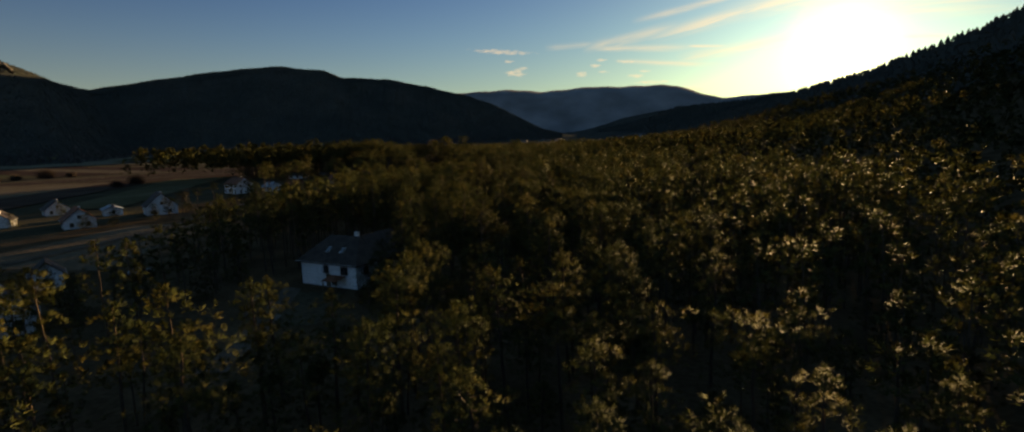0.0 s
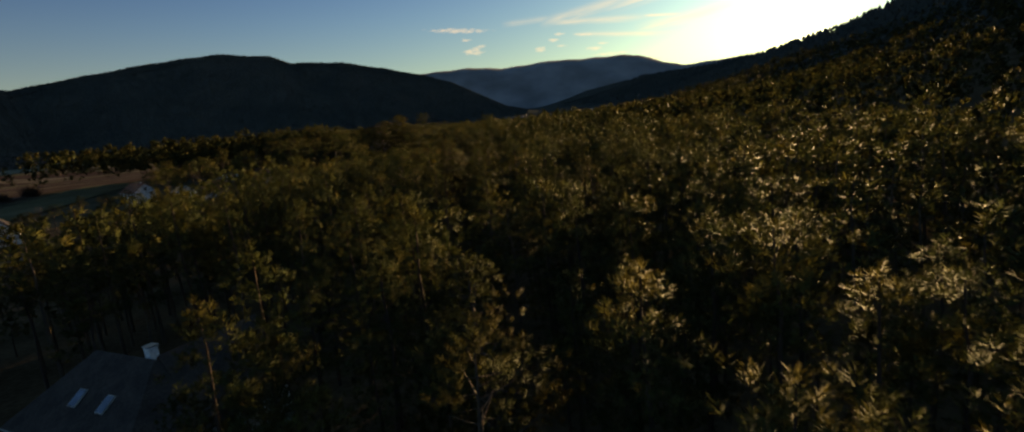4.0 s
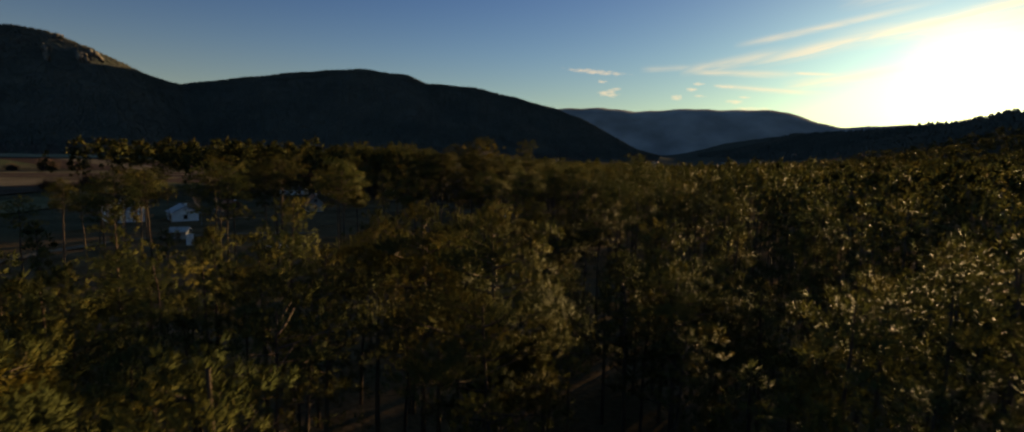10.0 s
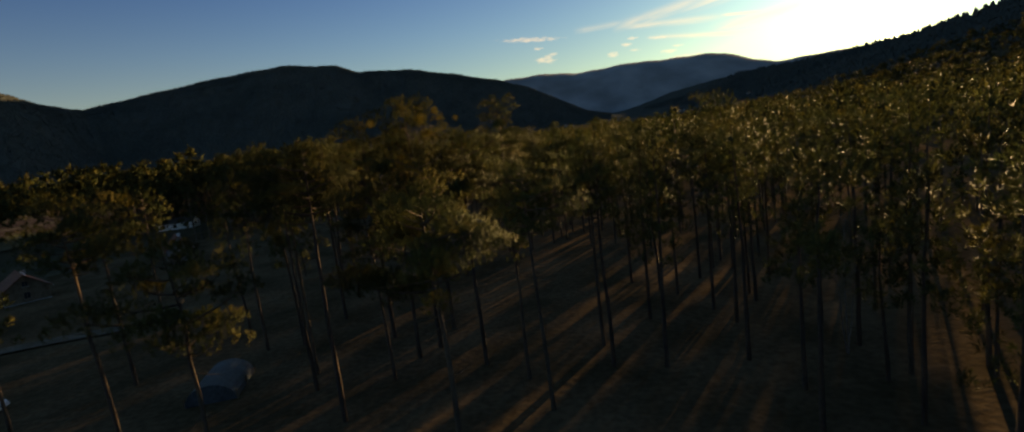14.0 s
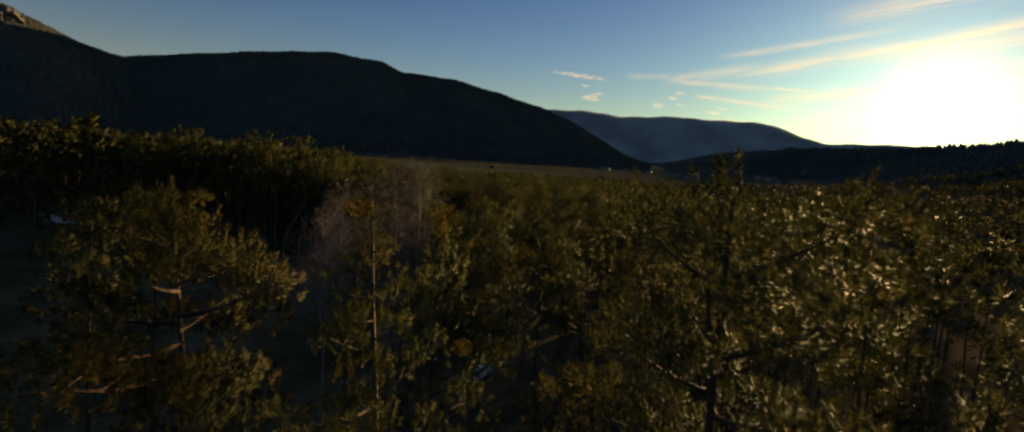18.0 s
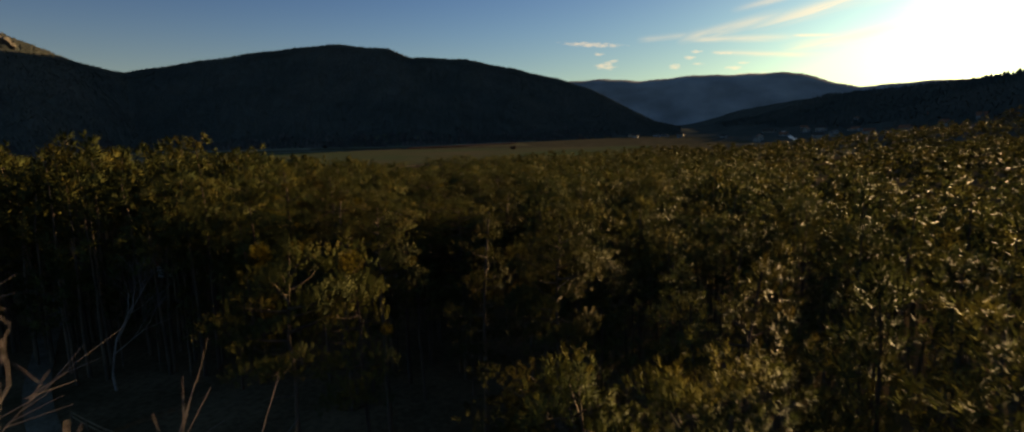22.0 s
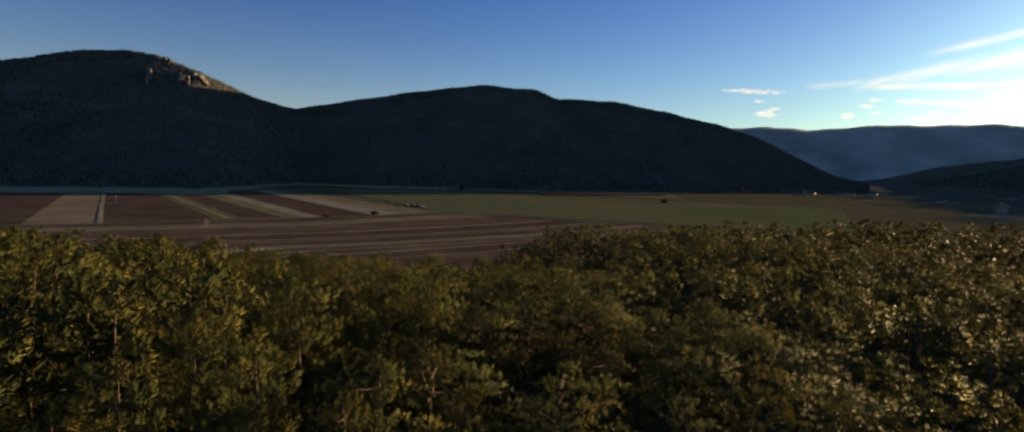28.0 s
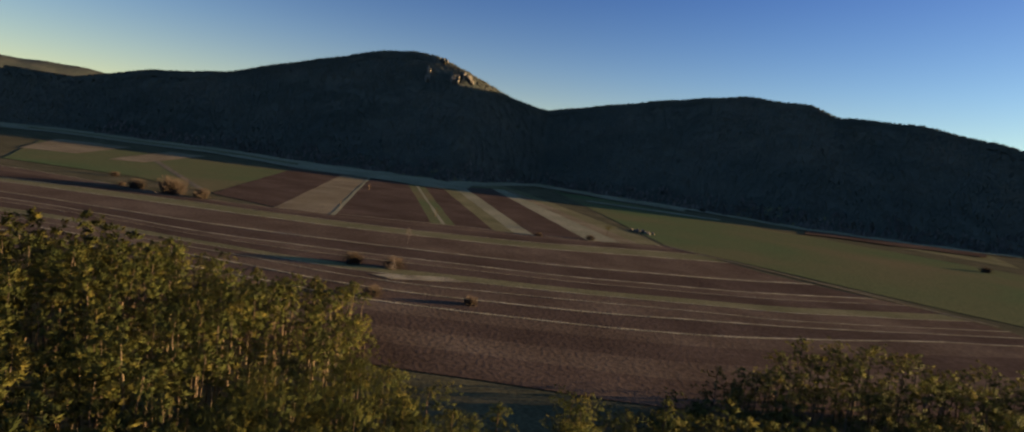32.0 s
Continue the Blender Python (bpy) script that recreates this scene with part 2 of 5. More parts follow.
M_MEADOW = material("winter_meadow", [(0.055, 0.052, 0.036), (0.07, 0.063, 0.044), (0.09, 0.078, 0.056)], 0.05, 0.95, 0.08, 1.1, spec=0.0)
M_WOODS = material("hill_woods", [(0.05, 0.057, 0.054), (0.062, 0.067, 0.062), (0.078, 0.078, 0.07)], 0.012, 0.95, 0.1, 0.12, spec=0.0, grain=(0.8, 1.2))
M_SOIL = material("ploughed_soil", [(0.066, 0.045, 0.038), (0.085, 0.06, 0.05), (0.11, 0.079, 0.066)], 0.03, 0.95, 0.12, 0.8, spec=0.0)
M_STUBBLE = material("stubble", [(0.115, 0.09, 0.066), (0.145, 0.116, 0.086), (0.18, 0.145, 0.11)], 0.03, 0.95, 0.12, 0.9, spec=0.0)
M_REDSOIL = material("red_brown_soil", [(0.05, 0.034, 0.03), (0.064, 0.044, 0.039), (0.082, 0.057, 0.05)], 0.03, 0.95, 0.12, 0.8, spec=0.0)
M_HAY = material("pale_hay_meadow", [(0.135, 0.128, 0.096), (0.165, 0.155, 0.118), (0.2, 0.185, 0.145)], 0.02, 0.95, 0.08, 0.6, spec=0.0)
M_GREEN = material("winter_crop", [(0.105, 0.088, 0.056), (0.083, 0.088, 0.05), (0.062, 0.09, 0.047)], 0.007, 0.95, 0.1, 0.7, spec=0.0)
M_OLIVE = material("fallow_grass", [(0.09, 0.086, 0.052), (0.115, 0.106, 0.066), (0.145, 0.128, 0.084)], 0.03, 0.95, 0.1, 0.8, spec=0.0)
M_GRASSLINE = material("dry_grass_margin", [(0.13, 0.11, 0.085), (0.21, 0.18, 0.14), (0.29, 0.25, 0.2)], 0.1, 0.95, 0.4, 1.3, spec=0.0)
M_LIME = material("limestone", [(0.1, 0.09, 0.08), (0.145, 0.13, 0.115), (0.19, 0.17, 0.15)], 0.06, 0.9, 0.6, 0.4, spec=0.0)
M_RENDER = material("white_render", [(0.7, 0.71, 0.71), (0.78, 0.79, 0.79), (0.83, 0.84, 0.84)], 0.4, 0.85, 0.15, 4)
# white render darkened in colour: haze on the far town, dimness in the wood
M_DIMRENDER = material("dimmed_render", [(0.2, 0.19, 0.175), (0.27, 0.255, 0.235), (0.33, 0.31, 0.285)], 0.2, 0.9, 0.1, 2)
M_TILE_DARK = material("dark_roof_tiles", [(0.04, 0.032, 0.03), (0.06, 0.048, 0.044), (0.08, 0.062, 0.055)], 0.8, 0.75, 0.4, 5)
M_TILE_RED = material("red_roof_tiles", [(0.15, 0.05, 0.03), (0.21, 0.075, 0.045), (0.27, 0.1, 0.06)], 0.8, 0.75, 0.4, 5)
M_METALROOF = material("blue_grey_roof", [(0.2, 0.25, 0.3), (0.26, 0.31, 0.37), (0.31, 0.36, 0.42)], 0.6, 0.5, 0.2, 4)
M_WOOD = material("weathered_wood", [(0.12, 0.08, 0.05), (0.18, 0.12, 0.075), (0.22, 0.155, 0.1)], 1.2, 0.8, 0.3, 9)
M_GLASS = material("dark_window_glass", [(0.02, 0.024, 0.03), (0.028, 0.033, 0.04)], 0.5, 0.06, 0, 2, spec=0.6)
M_SKYLIGHT = material("skylight_glass", [(0.16, 0.2, 0.25), (0.2, 0.25, 0.31)], 0.5, 0.05, 0, 2, spec=0.9, metal=0.6)
M_CONCRETE = material("concrete", [(0.26, 0.25, 0.235), (0.33, 0.32, 0.3), (0.38, 0.37, 0.35)], 0.5, 0.9, 0.3, 5)
M_GRAVEL = material("gravel_track", [(0.08, 0.068, 0.056), (0.11, 0.094, 0.078), (0.14, 0.122, 0.104)], 0.3, 0.95, 0.4, 3, spec=0.0)
M_PAINT_W = material("white_car_paint", [(0.62, 0.63, 0.65), (0.68, 0.69, 0.71)], 0.7, 0.25, 0, 6, spec=0.5)
M_PAINT_G = material("grey_car_paint", [(0.16, 0.17, 0.19), (0.2, 0.21, 0.23)], 0.7, 0.25, 0, 6, spec=0.5)
M_TYRE = material("tyre_rubber", [(0.02, 0.02, 0.02), (0.03, 0.03, 0.03)], 3, 0.8, 0.2, 20)
# woods of the far range, with aerial haze put into the pale blue-grey colour
M_HAZEHILL = material("far_hill_haze_tint", [(0.2, 0.215, 0.24), (0.23, 0.245, 0.27), (0.26, 0.27, 0.29)], 0.003, 1.0, 0, 0.004, spec=0.0)

# ---- geometry helpers ----


def mesh_from(name, verts, faces, mat, normals=None):
    """A mesh from numpy arrays; all faces have the same number of corners."""
    verts, faces = np.asarray(verts, np.float32), np.asarray(faces, np.int32)
    me = bpy.data.meshes.new(name)
    k = faces.shape[1]
    me.vertices.add(len(verts)), me.loops.add(faces.size), me.polygons.add(len(faces))
    me.vertices.foreach_set("co", verts.ravel())
    me.loops.foreach_set("vertex_index", faces.ravel())
    me.polygons.foreach_set("loop_start", np.arange(0, faces.size, k, dtype=np.int32))
    me.update(calc_edges=True)
    me.materials.append(mat)
    if normals is not None:
        # soft foliage shading: vertex normals follow the round of the crown
        me.polygons.foreach_set("use_smooth", np.ones(len(faces), bool))
        me.normals_split_custom_set_from_vertices(np.asarray(normals, np.float32))
    return me


def part(name, bm, mat, parent, label=""):
    me = bpy.data.meshes.new(name)
    bm.to_mesh(me)
    bm.free()
    me.materials.append(mat)
    ob = new(name, me)
    ob.parent = parent
    return tagged(ob, label)


def mesh_part(name, me, parent, label=""):
    ob = new(name, me)
    ob.parent = parent
    return tagged(ob, label)


def box_bm(size, at=(0, 0, 0), bevel=0.0, bm=None, turn=0.0):
    """A box with its base centre at `at`."""
    own = bmesh.new()
    bmesh.ops.create_cube(own, size=1.0, matrix=pose(at[0], at[1], at[2] + size[2] / 2, 0, 0, turn) @ Matrix.Diagonal((*size, 1)))
    if bevel:
        bmesh.ops.bevel(own, geom=own.edges[:], offset=bevel, segments=1, affect="EDGES")
    if bm is None:
        return own
    me = bpy.data.meshes.new("tmp")
    own.to_mesh(me)
    own.free()
    bm.from_mesh(me)
    bpy.data.meshes.remove(me)
    return bm


def thing(name, m, label, category, group="", kind=""):
    ob = new(name)
    ob.matrix_basis = m
    return tagged(ob, label, category, group, kind)


# ---- the lie of the land ----
LEFT_AZ = [-180, -110, -95, -84, -79, -73.5, -67, -62, -57.7, -55.4, -52.5, -49, -44.2, -39.2, -33, -26.4, -21, -19.0, -13.4, -8.3, -3.5, 0, 3.3, 6.5, 12, 180]
LEFT_H = [60, 95, 108, 98, 136, 158, 210, 243, 264, 255, 230, 197, 187, 211, 242, 253, 238, 216, 206, 188, 158, 127, 84, 40, 0, 0]
LEFT_R = [1500, 1500, 1450, 1420, 1400, 1400, 1380, 1370, 1350, 1330, 1310, 1340, 1500, 1480, 1450, 1400, 1360, 1350, 1360, 1380, 1400, 1410, 1420, 1430, 1450, 1500]
HC = (-59.0, 438.0)
RIDGE_Y = [-600, 0, 300, 550, 700, 800, 1000, 1190, 1400, 1700, 2100, 2600, 3400, 4200]
RIDGE_H = [232, 260, 240, 192, 160, 143, 115, 103, 93, 90, 95, 97, 93, 50]


def smooth(u):
    u = np.clip(u, 0, 1)
    return u * u * (3 - 2 * u)


def lumps(x, y, size, seed):
    """A cheap smooth undulation in -1..1."""
    a = np.sin(x / size * 1.3 + seed) * np.cos(y / size * 1.7 - seed * 1.9)
    b = np.sin((x + y) / size * 2.9 + seed * 3.1) * np.cos((x - y) / size * 2.3 + seed)
    return 0.65 * a + 0.35 * b


def height(x, y):
    """Ground height: a valley floor that rises gently to the wooded hills, and a mountain side opposite."""
    x, y = np.asarray(x, float), np.asarray(y, float)
    s = -0.6 * x + 0.8 * y
    z = -2.5 + 0.018 * np.clip(s - 620, 0, 1000)
    dx, dy = x - HC[0], y - HC[1]
    r, a = np.hypot(dx, dy), np.degrees(np.arctan2(dx, dy))
    rc, hc = np.interp(a, LEFT_AZ, LEFT_R), np.interp(a, LEFT_AZ, LEFT_H)
    rf = rc - np.clip(hc * 1.9, 120, 430)
    u = (r - rf) / (rc - rf)
    up = np.where(u < 1, np.clip(u, 0, 1) ** 1.15, 1 - 0.55 * smooth((r - rc) / 900))
    relief = lumps(x, y, 90, 1.0) * 9 * np.clip(u, 0, 1) * np.clip(1.15 - u, 0, 1) * 4
    z = np.maximum(z, z + up * (hc - z) + np.where(hc > 20, relief * np.clip(hc / 200, 0, 1), 0))
    # mountain side along the way
    h = np.interp(y, RIDGE_Y, RIDGE_H)
    v = (x - 45) / 605
    side = np.where(v < 1, np.clip(v, 0, 1) ** 2.3, 1 - 0.3 * smooth((x - 650) / 900))
    z = z + side * (h + 2.5) + lumps(x, y, 70, 2.0) * 6 * np.clip(v, 0, 1) * np.clip(1.1 - v, 0, 1) * 3
    z = z + lumps(x, y, 23, 4.0) * 0.35 * (np.abs(x) < 60)
    return z


def ground_z(x, y):
    return float(height(x, y))


def build_ground():
    rings = np.concatenate([[0.0], np.geomspace(6, 4950, 230)])
    azs = np.radians(np.linspace(-180, 180, 541)[:-1])
    cx, cy = -30.0, 260.0
    X = cx + rings[1:, None] * np.sin(azs)[None]
    Y = cy + rings[1:, None] * np.cos(azs)[None]
    Z = height(X, Y)
    V = np.concatenate([[[cx, cy, ground_z(cx, cy)]], np.stack([X, Y, Z], -1).reshape(-1, 3)])
    n = len(azs)
    i = np.arange(len(rings) - 2)[:, None] * n + 1
    j = np.arange(n)[None]
    k = (j + 1) % n
    quads = np.stack([i + k, i + j, i + n + j, i + n + k], -1).reshape(-1, 4)
    e = np.arange(0, n, 2)
    quads = np.concatenate([quads, np.stack([e * 0, 1 + e, 1 + (e + 1) % n, 1 + (e + 2) % n], -1)])
    me = mesh_from("ground", V, quads, M_FLOOR)
    me.materials.append(M_WOODS)
    me.materials.append(M_MEADOW)
    c = V[quads].mean(1)
    s = -0.6 * c[:, 0] + 0.8 * c[:, 1]
    flat = (c[:, 2] < -2.3 + 0.018 * np.clip(s - 620, 0, 1000) + 1.5)
    idx = np.where(flat, 2, 1)
    near = (c[:, 0] > -140) & (c[:, 0] < 420) & (c[:, 1] < 790) & (c[:, 1] > -300)
    idx = np.where(near, 0, idx)
    me.polygons.foreach_set("material_index", idx.astype(np.int32))
    me.polygons.foreach_set("use_smooth", np.ones(len(quads), bool))
    return tagged(new("ground", me), "valley floor with dry grass and pine litter rising to wooded hills", "ground", kind="structure")


build_ground()


def far_ridge(name, r, azs, hs, label, mat=M_HAZEHILL):
    """A distant range: front slope, crest and back slope swept along an arc."""
    a = np.linspace(azs[0], azs[-1], 160)
    h = np.interp(a, azs, hs) + 4 * lumps(a * 40, a * 0, 21, 3.0)
    ar = np.radians(a)
    rows = []
    for k, (rr, f) in enumerate(((r - 700, -0.1), (r - 520, 0.25), (r - 330, 0.55), (r - 150, 0.84), (r, 1.0), (r + 150, 0.8))):
        wob = 1 + 0.03 * lumps(a * 30, a * 0 + k * 17, 13, 1.0) * (k in (1, 2, 3))
        rows.append(np.stack([np.sin(ar) * rr, np.cos(ar) * rr, h * f * wob], -1))
    V = np.concatenate(rows)
    n = len(a)
    i, j = np.arange(len(rows) - 1)[:, None] * n, np.arange(n - 1)[None]
    q = np.stack([i + j, i + j + 1, i + n + j + 1, i + n + j], -1).reshape(-1, 4)
    me = mesh_from(name, V, q, mat)
    me.polygons.foreach_set("use_smooth", np.ones(len(q), bool))
    return tagged(new(name, me), label, "hills", kind="structure")


far_ridge("backdrop_range", 4650, [-9, -6, -4, 0, 3, 5, 8, 11, 15, 16.3, 18.6, 20.3, 23, 26, 30, 36], [330, 395, 402, 412, 385, 390, 405, 392, 388, 372, 300, 262, 268, 275, 240, 120], "wooded mountain range far down the valley, tinted pale blue for haze")
far_ridge("backdrop_range_west", 4650, [-112, -104, -98, -92, -86, -80, -74, -66], [190, 240, 275, 290, 300, 310, 270, 140], "hazy distant mountain range beyond the fields", M_WOODS)

# ---- pines ----


def tube(points, radii, sides):
    """Verts and quads of a tapered tube along points."""
    pts = np.asarray(points, float)
    t = np.gradient(pts, axis=0)
    t /= np.linalg.norm(t, axis=1)[:, None] + 1e-9
    ref = np.where(np.abs(t[:, 2:3]) > 0.9, [[1.0, 0, 0]], [[0, 0, 1.0]])
    u = np.cross(t, ref)
    u /= np.linalg.norm(u, axis=1)[:, None] + 1e-9
    v = np.cross(t, u)
    a = np.linspace(0, 2 * np.pi, sides, endpoint=False)
    ring = (np.cos(a)[None, :, None] * u[:, None] + np.sin(a)[None, :, None] * v[:, None]) * np.asarray(radii)[:, None, None]
    V = (pts[:, None] + ring).reshape(-1, 3)
    i, j = np.arange(len(pts) - 1)[:, None] * sides, np.arange(sides)[None]
    k = (j + 1) % sides
    return V, np.stack([i + j, i + k, i + sides + k, i + sides + j], -1).reshape(-1, 4)


def join(list_of):
    V, Fc, n = [], [], 0
    for v, f in list_of:
        V.append(v), Fc.append(f + n)
        n += len(v)
    return np.concatenate(V), np.concatenate(Fc)


def shoots(rng, base, axis, length, radius, blades, needle, width, crown_way):
    """Upright bottlebrush shoots: needle bundles that stand out and up all along each one, with normals outwards from the shoot."""
    n = len(base)
    u = np.cross(axis, rng.normal(0, 1, (n, 3)))
    u /= np.linalg.norm(u, axis=1)[:, None] + 1e-9
    v = np.cross(axis, u)
    m = n * blades
    B, A = np.repeat(base, blades, 0), np.repeat(axis, blades, 0)
    L, R = np.repeat(length, blades)[:, None], np.repeat(radius, blades)[:, None]
    U, W = np.repeat(u, blades, 0), np.repeat(v, blades, 0)
    ph, f = rng.uniform(0, 6.2832, (m, 1)), rng.uniform(0.0, 1.0, (m, 1)) ** 0.8
    rad = U * np.cos(ph) + W * np.sin(ph)
    d = rad * (1.05 - 0.65 * f) + A * (0.3 + 0.75 * f) + rng.normal(0, 0.22, (m, 3))
    d /= np.linalg.norm(d, axis=1)[:, None]
    p = B + A * (L * f * 0.85) + rad * R * 0.35 * (1 - 0.6 * f ** 3)
    # each bundle turns its flat side outwards
    nb = rad + A * (f + 0.2)
    face = nb * 0.6 + crown_way(p) + rng.normal(0, 0.35, (m, 3))
    side = np.cross(face, d)
    side /= np.linalg.norm(side, axis=1)[:, None] + 1e-9
    ln = needle * rng.uniform(0.7, 1.2, (m, 1))
    T = np.stack([p + side * width, p - side * width, p + d * ln], 1).reshape(-1, 3)
    nb = np.repeat(nb, 3, 0)
    return T, np.arange(len(T)).reshape(-1, 3), nb / (np.linalg.norm(nb, axis=1)[:, None] + 1e-9)


# per level of detail: shoot spacing, length and radius, needle bundles per shoot, their length and half width, most shoots
DETAIL = {0: (0.26, 0.38, 0.12, 40, 0.13, 0.012, 4200), 1: (0.44, 0.46, 0.17, 34, 0.2, 0.018, 760), 2: (0.62, 0.58, 0.27, 25, 0.31, 0.025, 205), 3: (0.9, 0.8, 0.46, 20, 0.5, 0.07, 44), 4: (1.9, 1.2, 0.9, 12, 0.95, 0.22, 16)}


def pine_meshes(seed, H, base, reach, shape, lod):
    """Trunk-with-limbs mesh and crown mesh of one black pine: limbs that end in pads of upright shoots. shape 0: broad umbrella of layered pads, 1: pointed."""
    rng = np.random.default_rng(seed)
    zs = np.linspace(0, H * 0.97, 9)
    bend = np.cumsum(rng.normal(0, 0.12, (9, 2)), 0) * np.linspace(0, 1, 9)[:, None]
    axis = np.column_stack([bend, zs])
    r0 = 0.009 * H + 0.03
    solids = [tube(axis, r0 * (1 - 0.93 * (zs / H) ** 1.1) + 0.012, 8 if lod == 0 else 5)]

    def at(z):
        return np.array([np.interp(z, zs, axis[:, 0]), np.interp(z, zs, axis[:, 1]), z])

    space, s_len, s_rad, blades, needle, width, most = DETAIL[lod]
    up = np.array([0, 0, 1.0])
    C, D, LN = [], [], []

    def pad(c, out, R, lift):
        """Upright shoots over a low dome, leaning outwards at its rim."""
        n = max(2, int(2.6 * (R / space) ** 2 + rng.uniform()))
        across = np.array([-out[1], out[0], 0.0])
        rho = np.sqrt((np.arange(n) + rng.uniform(0.2, 0.8, n)) / n)
        th = np.arange(n) * 2.4 + rng.uniform(0, 6.28) + rng.normal(0, 0.35, n)
        rim = out * np.cos(th)[:, None] * 1.25 + across * np.sin(th)[:, None]
        p = c + rim * (R * rho)[:, None] + up * (lift * R * (1 - rho ** 2) + rng.normal(0, 0.08, n) - 0.1 * R * rho)[:, None]
        d = up + rim * (0.75 * rho ** 1.5)[:, None] + out * 0.15 + rng.normal(0, 0.14, (n, 3))
        C.append(p), D.append(d), LN.append(rng.uniform(0.65, 1.25, n))

    n_limb = int((24 if base > 0.5 else 40) if shape == 0 else 36)
    az0 = rng.uniform(0, 6.28)
    fat = np.clip(1 + 0.25 * rng.normal(0, 1, 8), 0.65, 1.3)  # uneven reach round the tree
    for b in range(n_limb):
        f = (b + rng.uniform(0, 0.9)) / n_limb
        z = H * (base + (0.95 - base) * f ** 0.9)
        a = az0 + b * 2.4 + rng.normal(0, 0.4)
        prof = (1 - f ** 2.4) ** 0.5 * min(1, 0.72 + f * 1.2) if shape == 0 else (1 - f) ** 0.75 * min(1, 0.5 + f * 4)
        L = reach * (0.1 + 0.9 * prof) * rng.uniform(0.45, 1.1) ** 0.7 * fat[int(a * 8 / 6.2832) % 8]
        rise = rng.uniform(-0.16, 0.1) + 0.42 * f ** 1.7
        out = np.array([np.cos(a), np.sin(a), 0.0])
        across = np.array([-out[1], out[0], 0.0])
        s = np.linspace(0, 1, 6)
        pts = at(z) + out * (L * s)[:, None] + up * (L * (rise * s + 0.2 * s ** 2.2))[:, None]
        sway = rng.normal(0, 0.10 * L, 2)
        pts[:, :2] += sway * (s ** 2)[:, None] + np.cumsum(rng.normal(0, 0.02 * L, (6, 2)), 0)
        if lod <= 1:
            solids.append(tube(pts if lod == 0 else pts[::2], (np.linspace(0.05, 0.012, 6) * (0.4 + L / reach))[::1 if lod == 0 else 2], 4 if lod == 0 else 3))
        big = (0.36 + 0.18 * L) if shape == 0 else (0.26 + 0.17 * L)
        for q in range(1 + int(L / 0.95 + rng.uniform(0, 0.8))):
            t = 1.0 if q == 0 else 1.0 - 0.62 * rng.uniform() ** 1.2
            on = np.array([np.interp(t, s, pts[:, c]) for c in range(3)])
            w = rng.normal(0, 0.12 + 0.2 * L) if q else 0.0
            p = on + across * w + out * abs(w) * 0.2 + up * (rng.uniform(-0.1, 0.25) - 0.12 * abs(w))
            turn = out + across * np.sign(w) * min(0.8, abs(w) / (0.3 * L + 0.1))
            pad(p, turn / np.linalg.norm(turn), big * rng.uniform(0.6, 1.15), 0.5 if shape == 0 else 0.75)
            if lod == 0 and q:
                solids.append(tube(np.stack([on - out * 0.2 * L * t, (on + p) / 2 - up * 0.06, p + up * 0.05]), [0.018, 0.013, 0.008], 3))
    for q in range(4):
        pad(at(H * (1.0 - 0.024 * q)) - up * s_len * 0.7, np.array([np.cos(q * 2.0), np.sin(q * 2.0), 0]), (0.16 + 0.13 * q) * (1.3 if shape == 0 else 0.8), 1.0)
    if lod <= 1:
        # bare dead limbs under the crown
        for q in range(7 if shape == 0 else 4):
            z, a, L = H * base * rng.uniform(0.7, 1.1), rng.uniform(0, 6.28), rng.uniform(0.5, 2.0)
            out = np.array([np.cos(a), np.sin(a), rng.uniform(-0.35, 0.15)])
            solids.append(tube(np.stack([at(z), at(z) + out * L * 0.55, at(z) + out * L + up * rng.uniform(-0.2, 0.25)]), [0.035, 0.022, 0.007], 3))
    C, D, LN = np.concatenate(C), np.concatenate(D), np.concatenate(LN)
    if len(C) > most:
        keep = np.concatenate([rng.permutation(len(C) - 4)[:most - 4], np.arange(len(C) - 4, len(C))])
        C, D, LN = C[keep], D[keep], LN[keep]
    D /= np.linalg.norm(D, axis=1)[:, None]
    mid = at(H * (base + (1 - base) * 0.35))

    def crown_way(p):
        g = (p - mid) / np.array([reach, reach, H * (1 - base) * 0.55])
        return g / (np.linalg.norm(g, axis=1)[:, None] + 1e-9)

    crown = shoots(rng, C - D * (s_len * LN * 0.35)[:, None], D, s_len * LN, s_rad * rng.uniform(0.8, 1.25, len(C)), blades, needle, width, crown_way)
    # shading blends each shoot with the round of the whole crown
    v, f, nrm = crown
    nrm = nrm * 0.6 + crown_way(v) * 0.8 + np.array([0, 0, 0.2])
    return join(solids), (v, f, nrm / np.linalg.norm(nrm, axis=1)[:, None])


# height, crown base, reach, shape
SPEC = [(19.0, 0.68, 3.0, 0), (18.0, 0.64, 2.7, 0), (20.5, 0.72, 3.3, 0), (16.5, 0.42, 3.2, 1), (13.0, 0.42, 2.4, 1), (15.0, 0.6, 2.9, 0), (22.0, 0.45, 3.5, 1), (21.0, 0.36, 3.9, 0), (8.0, 0.06, 2.3, 1)]
PINES = {}
for lod in (0, 1):
    for i, (H, base, reach, shape) in enumerate(SPEC):
        solid, crown = pine_meshes(100 * lod + i, H, base, reach, shape, lod)
        PINES[lod, i] = (mesh_from("trunk", *solid, M_BARK), mesh_from("crown", crown[0], crown[1], M_NEEDLE, crown[2]), H)

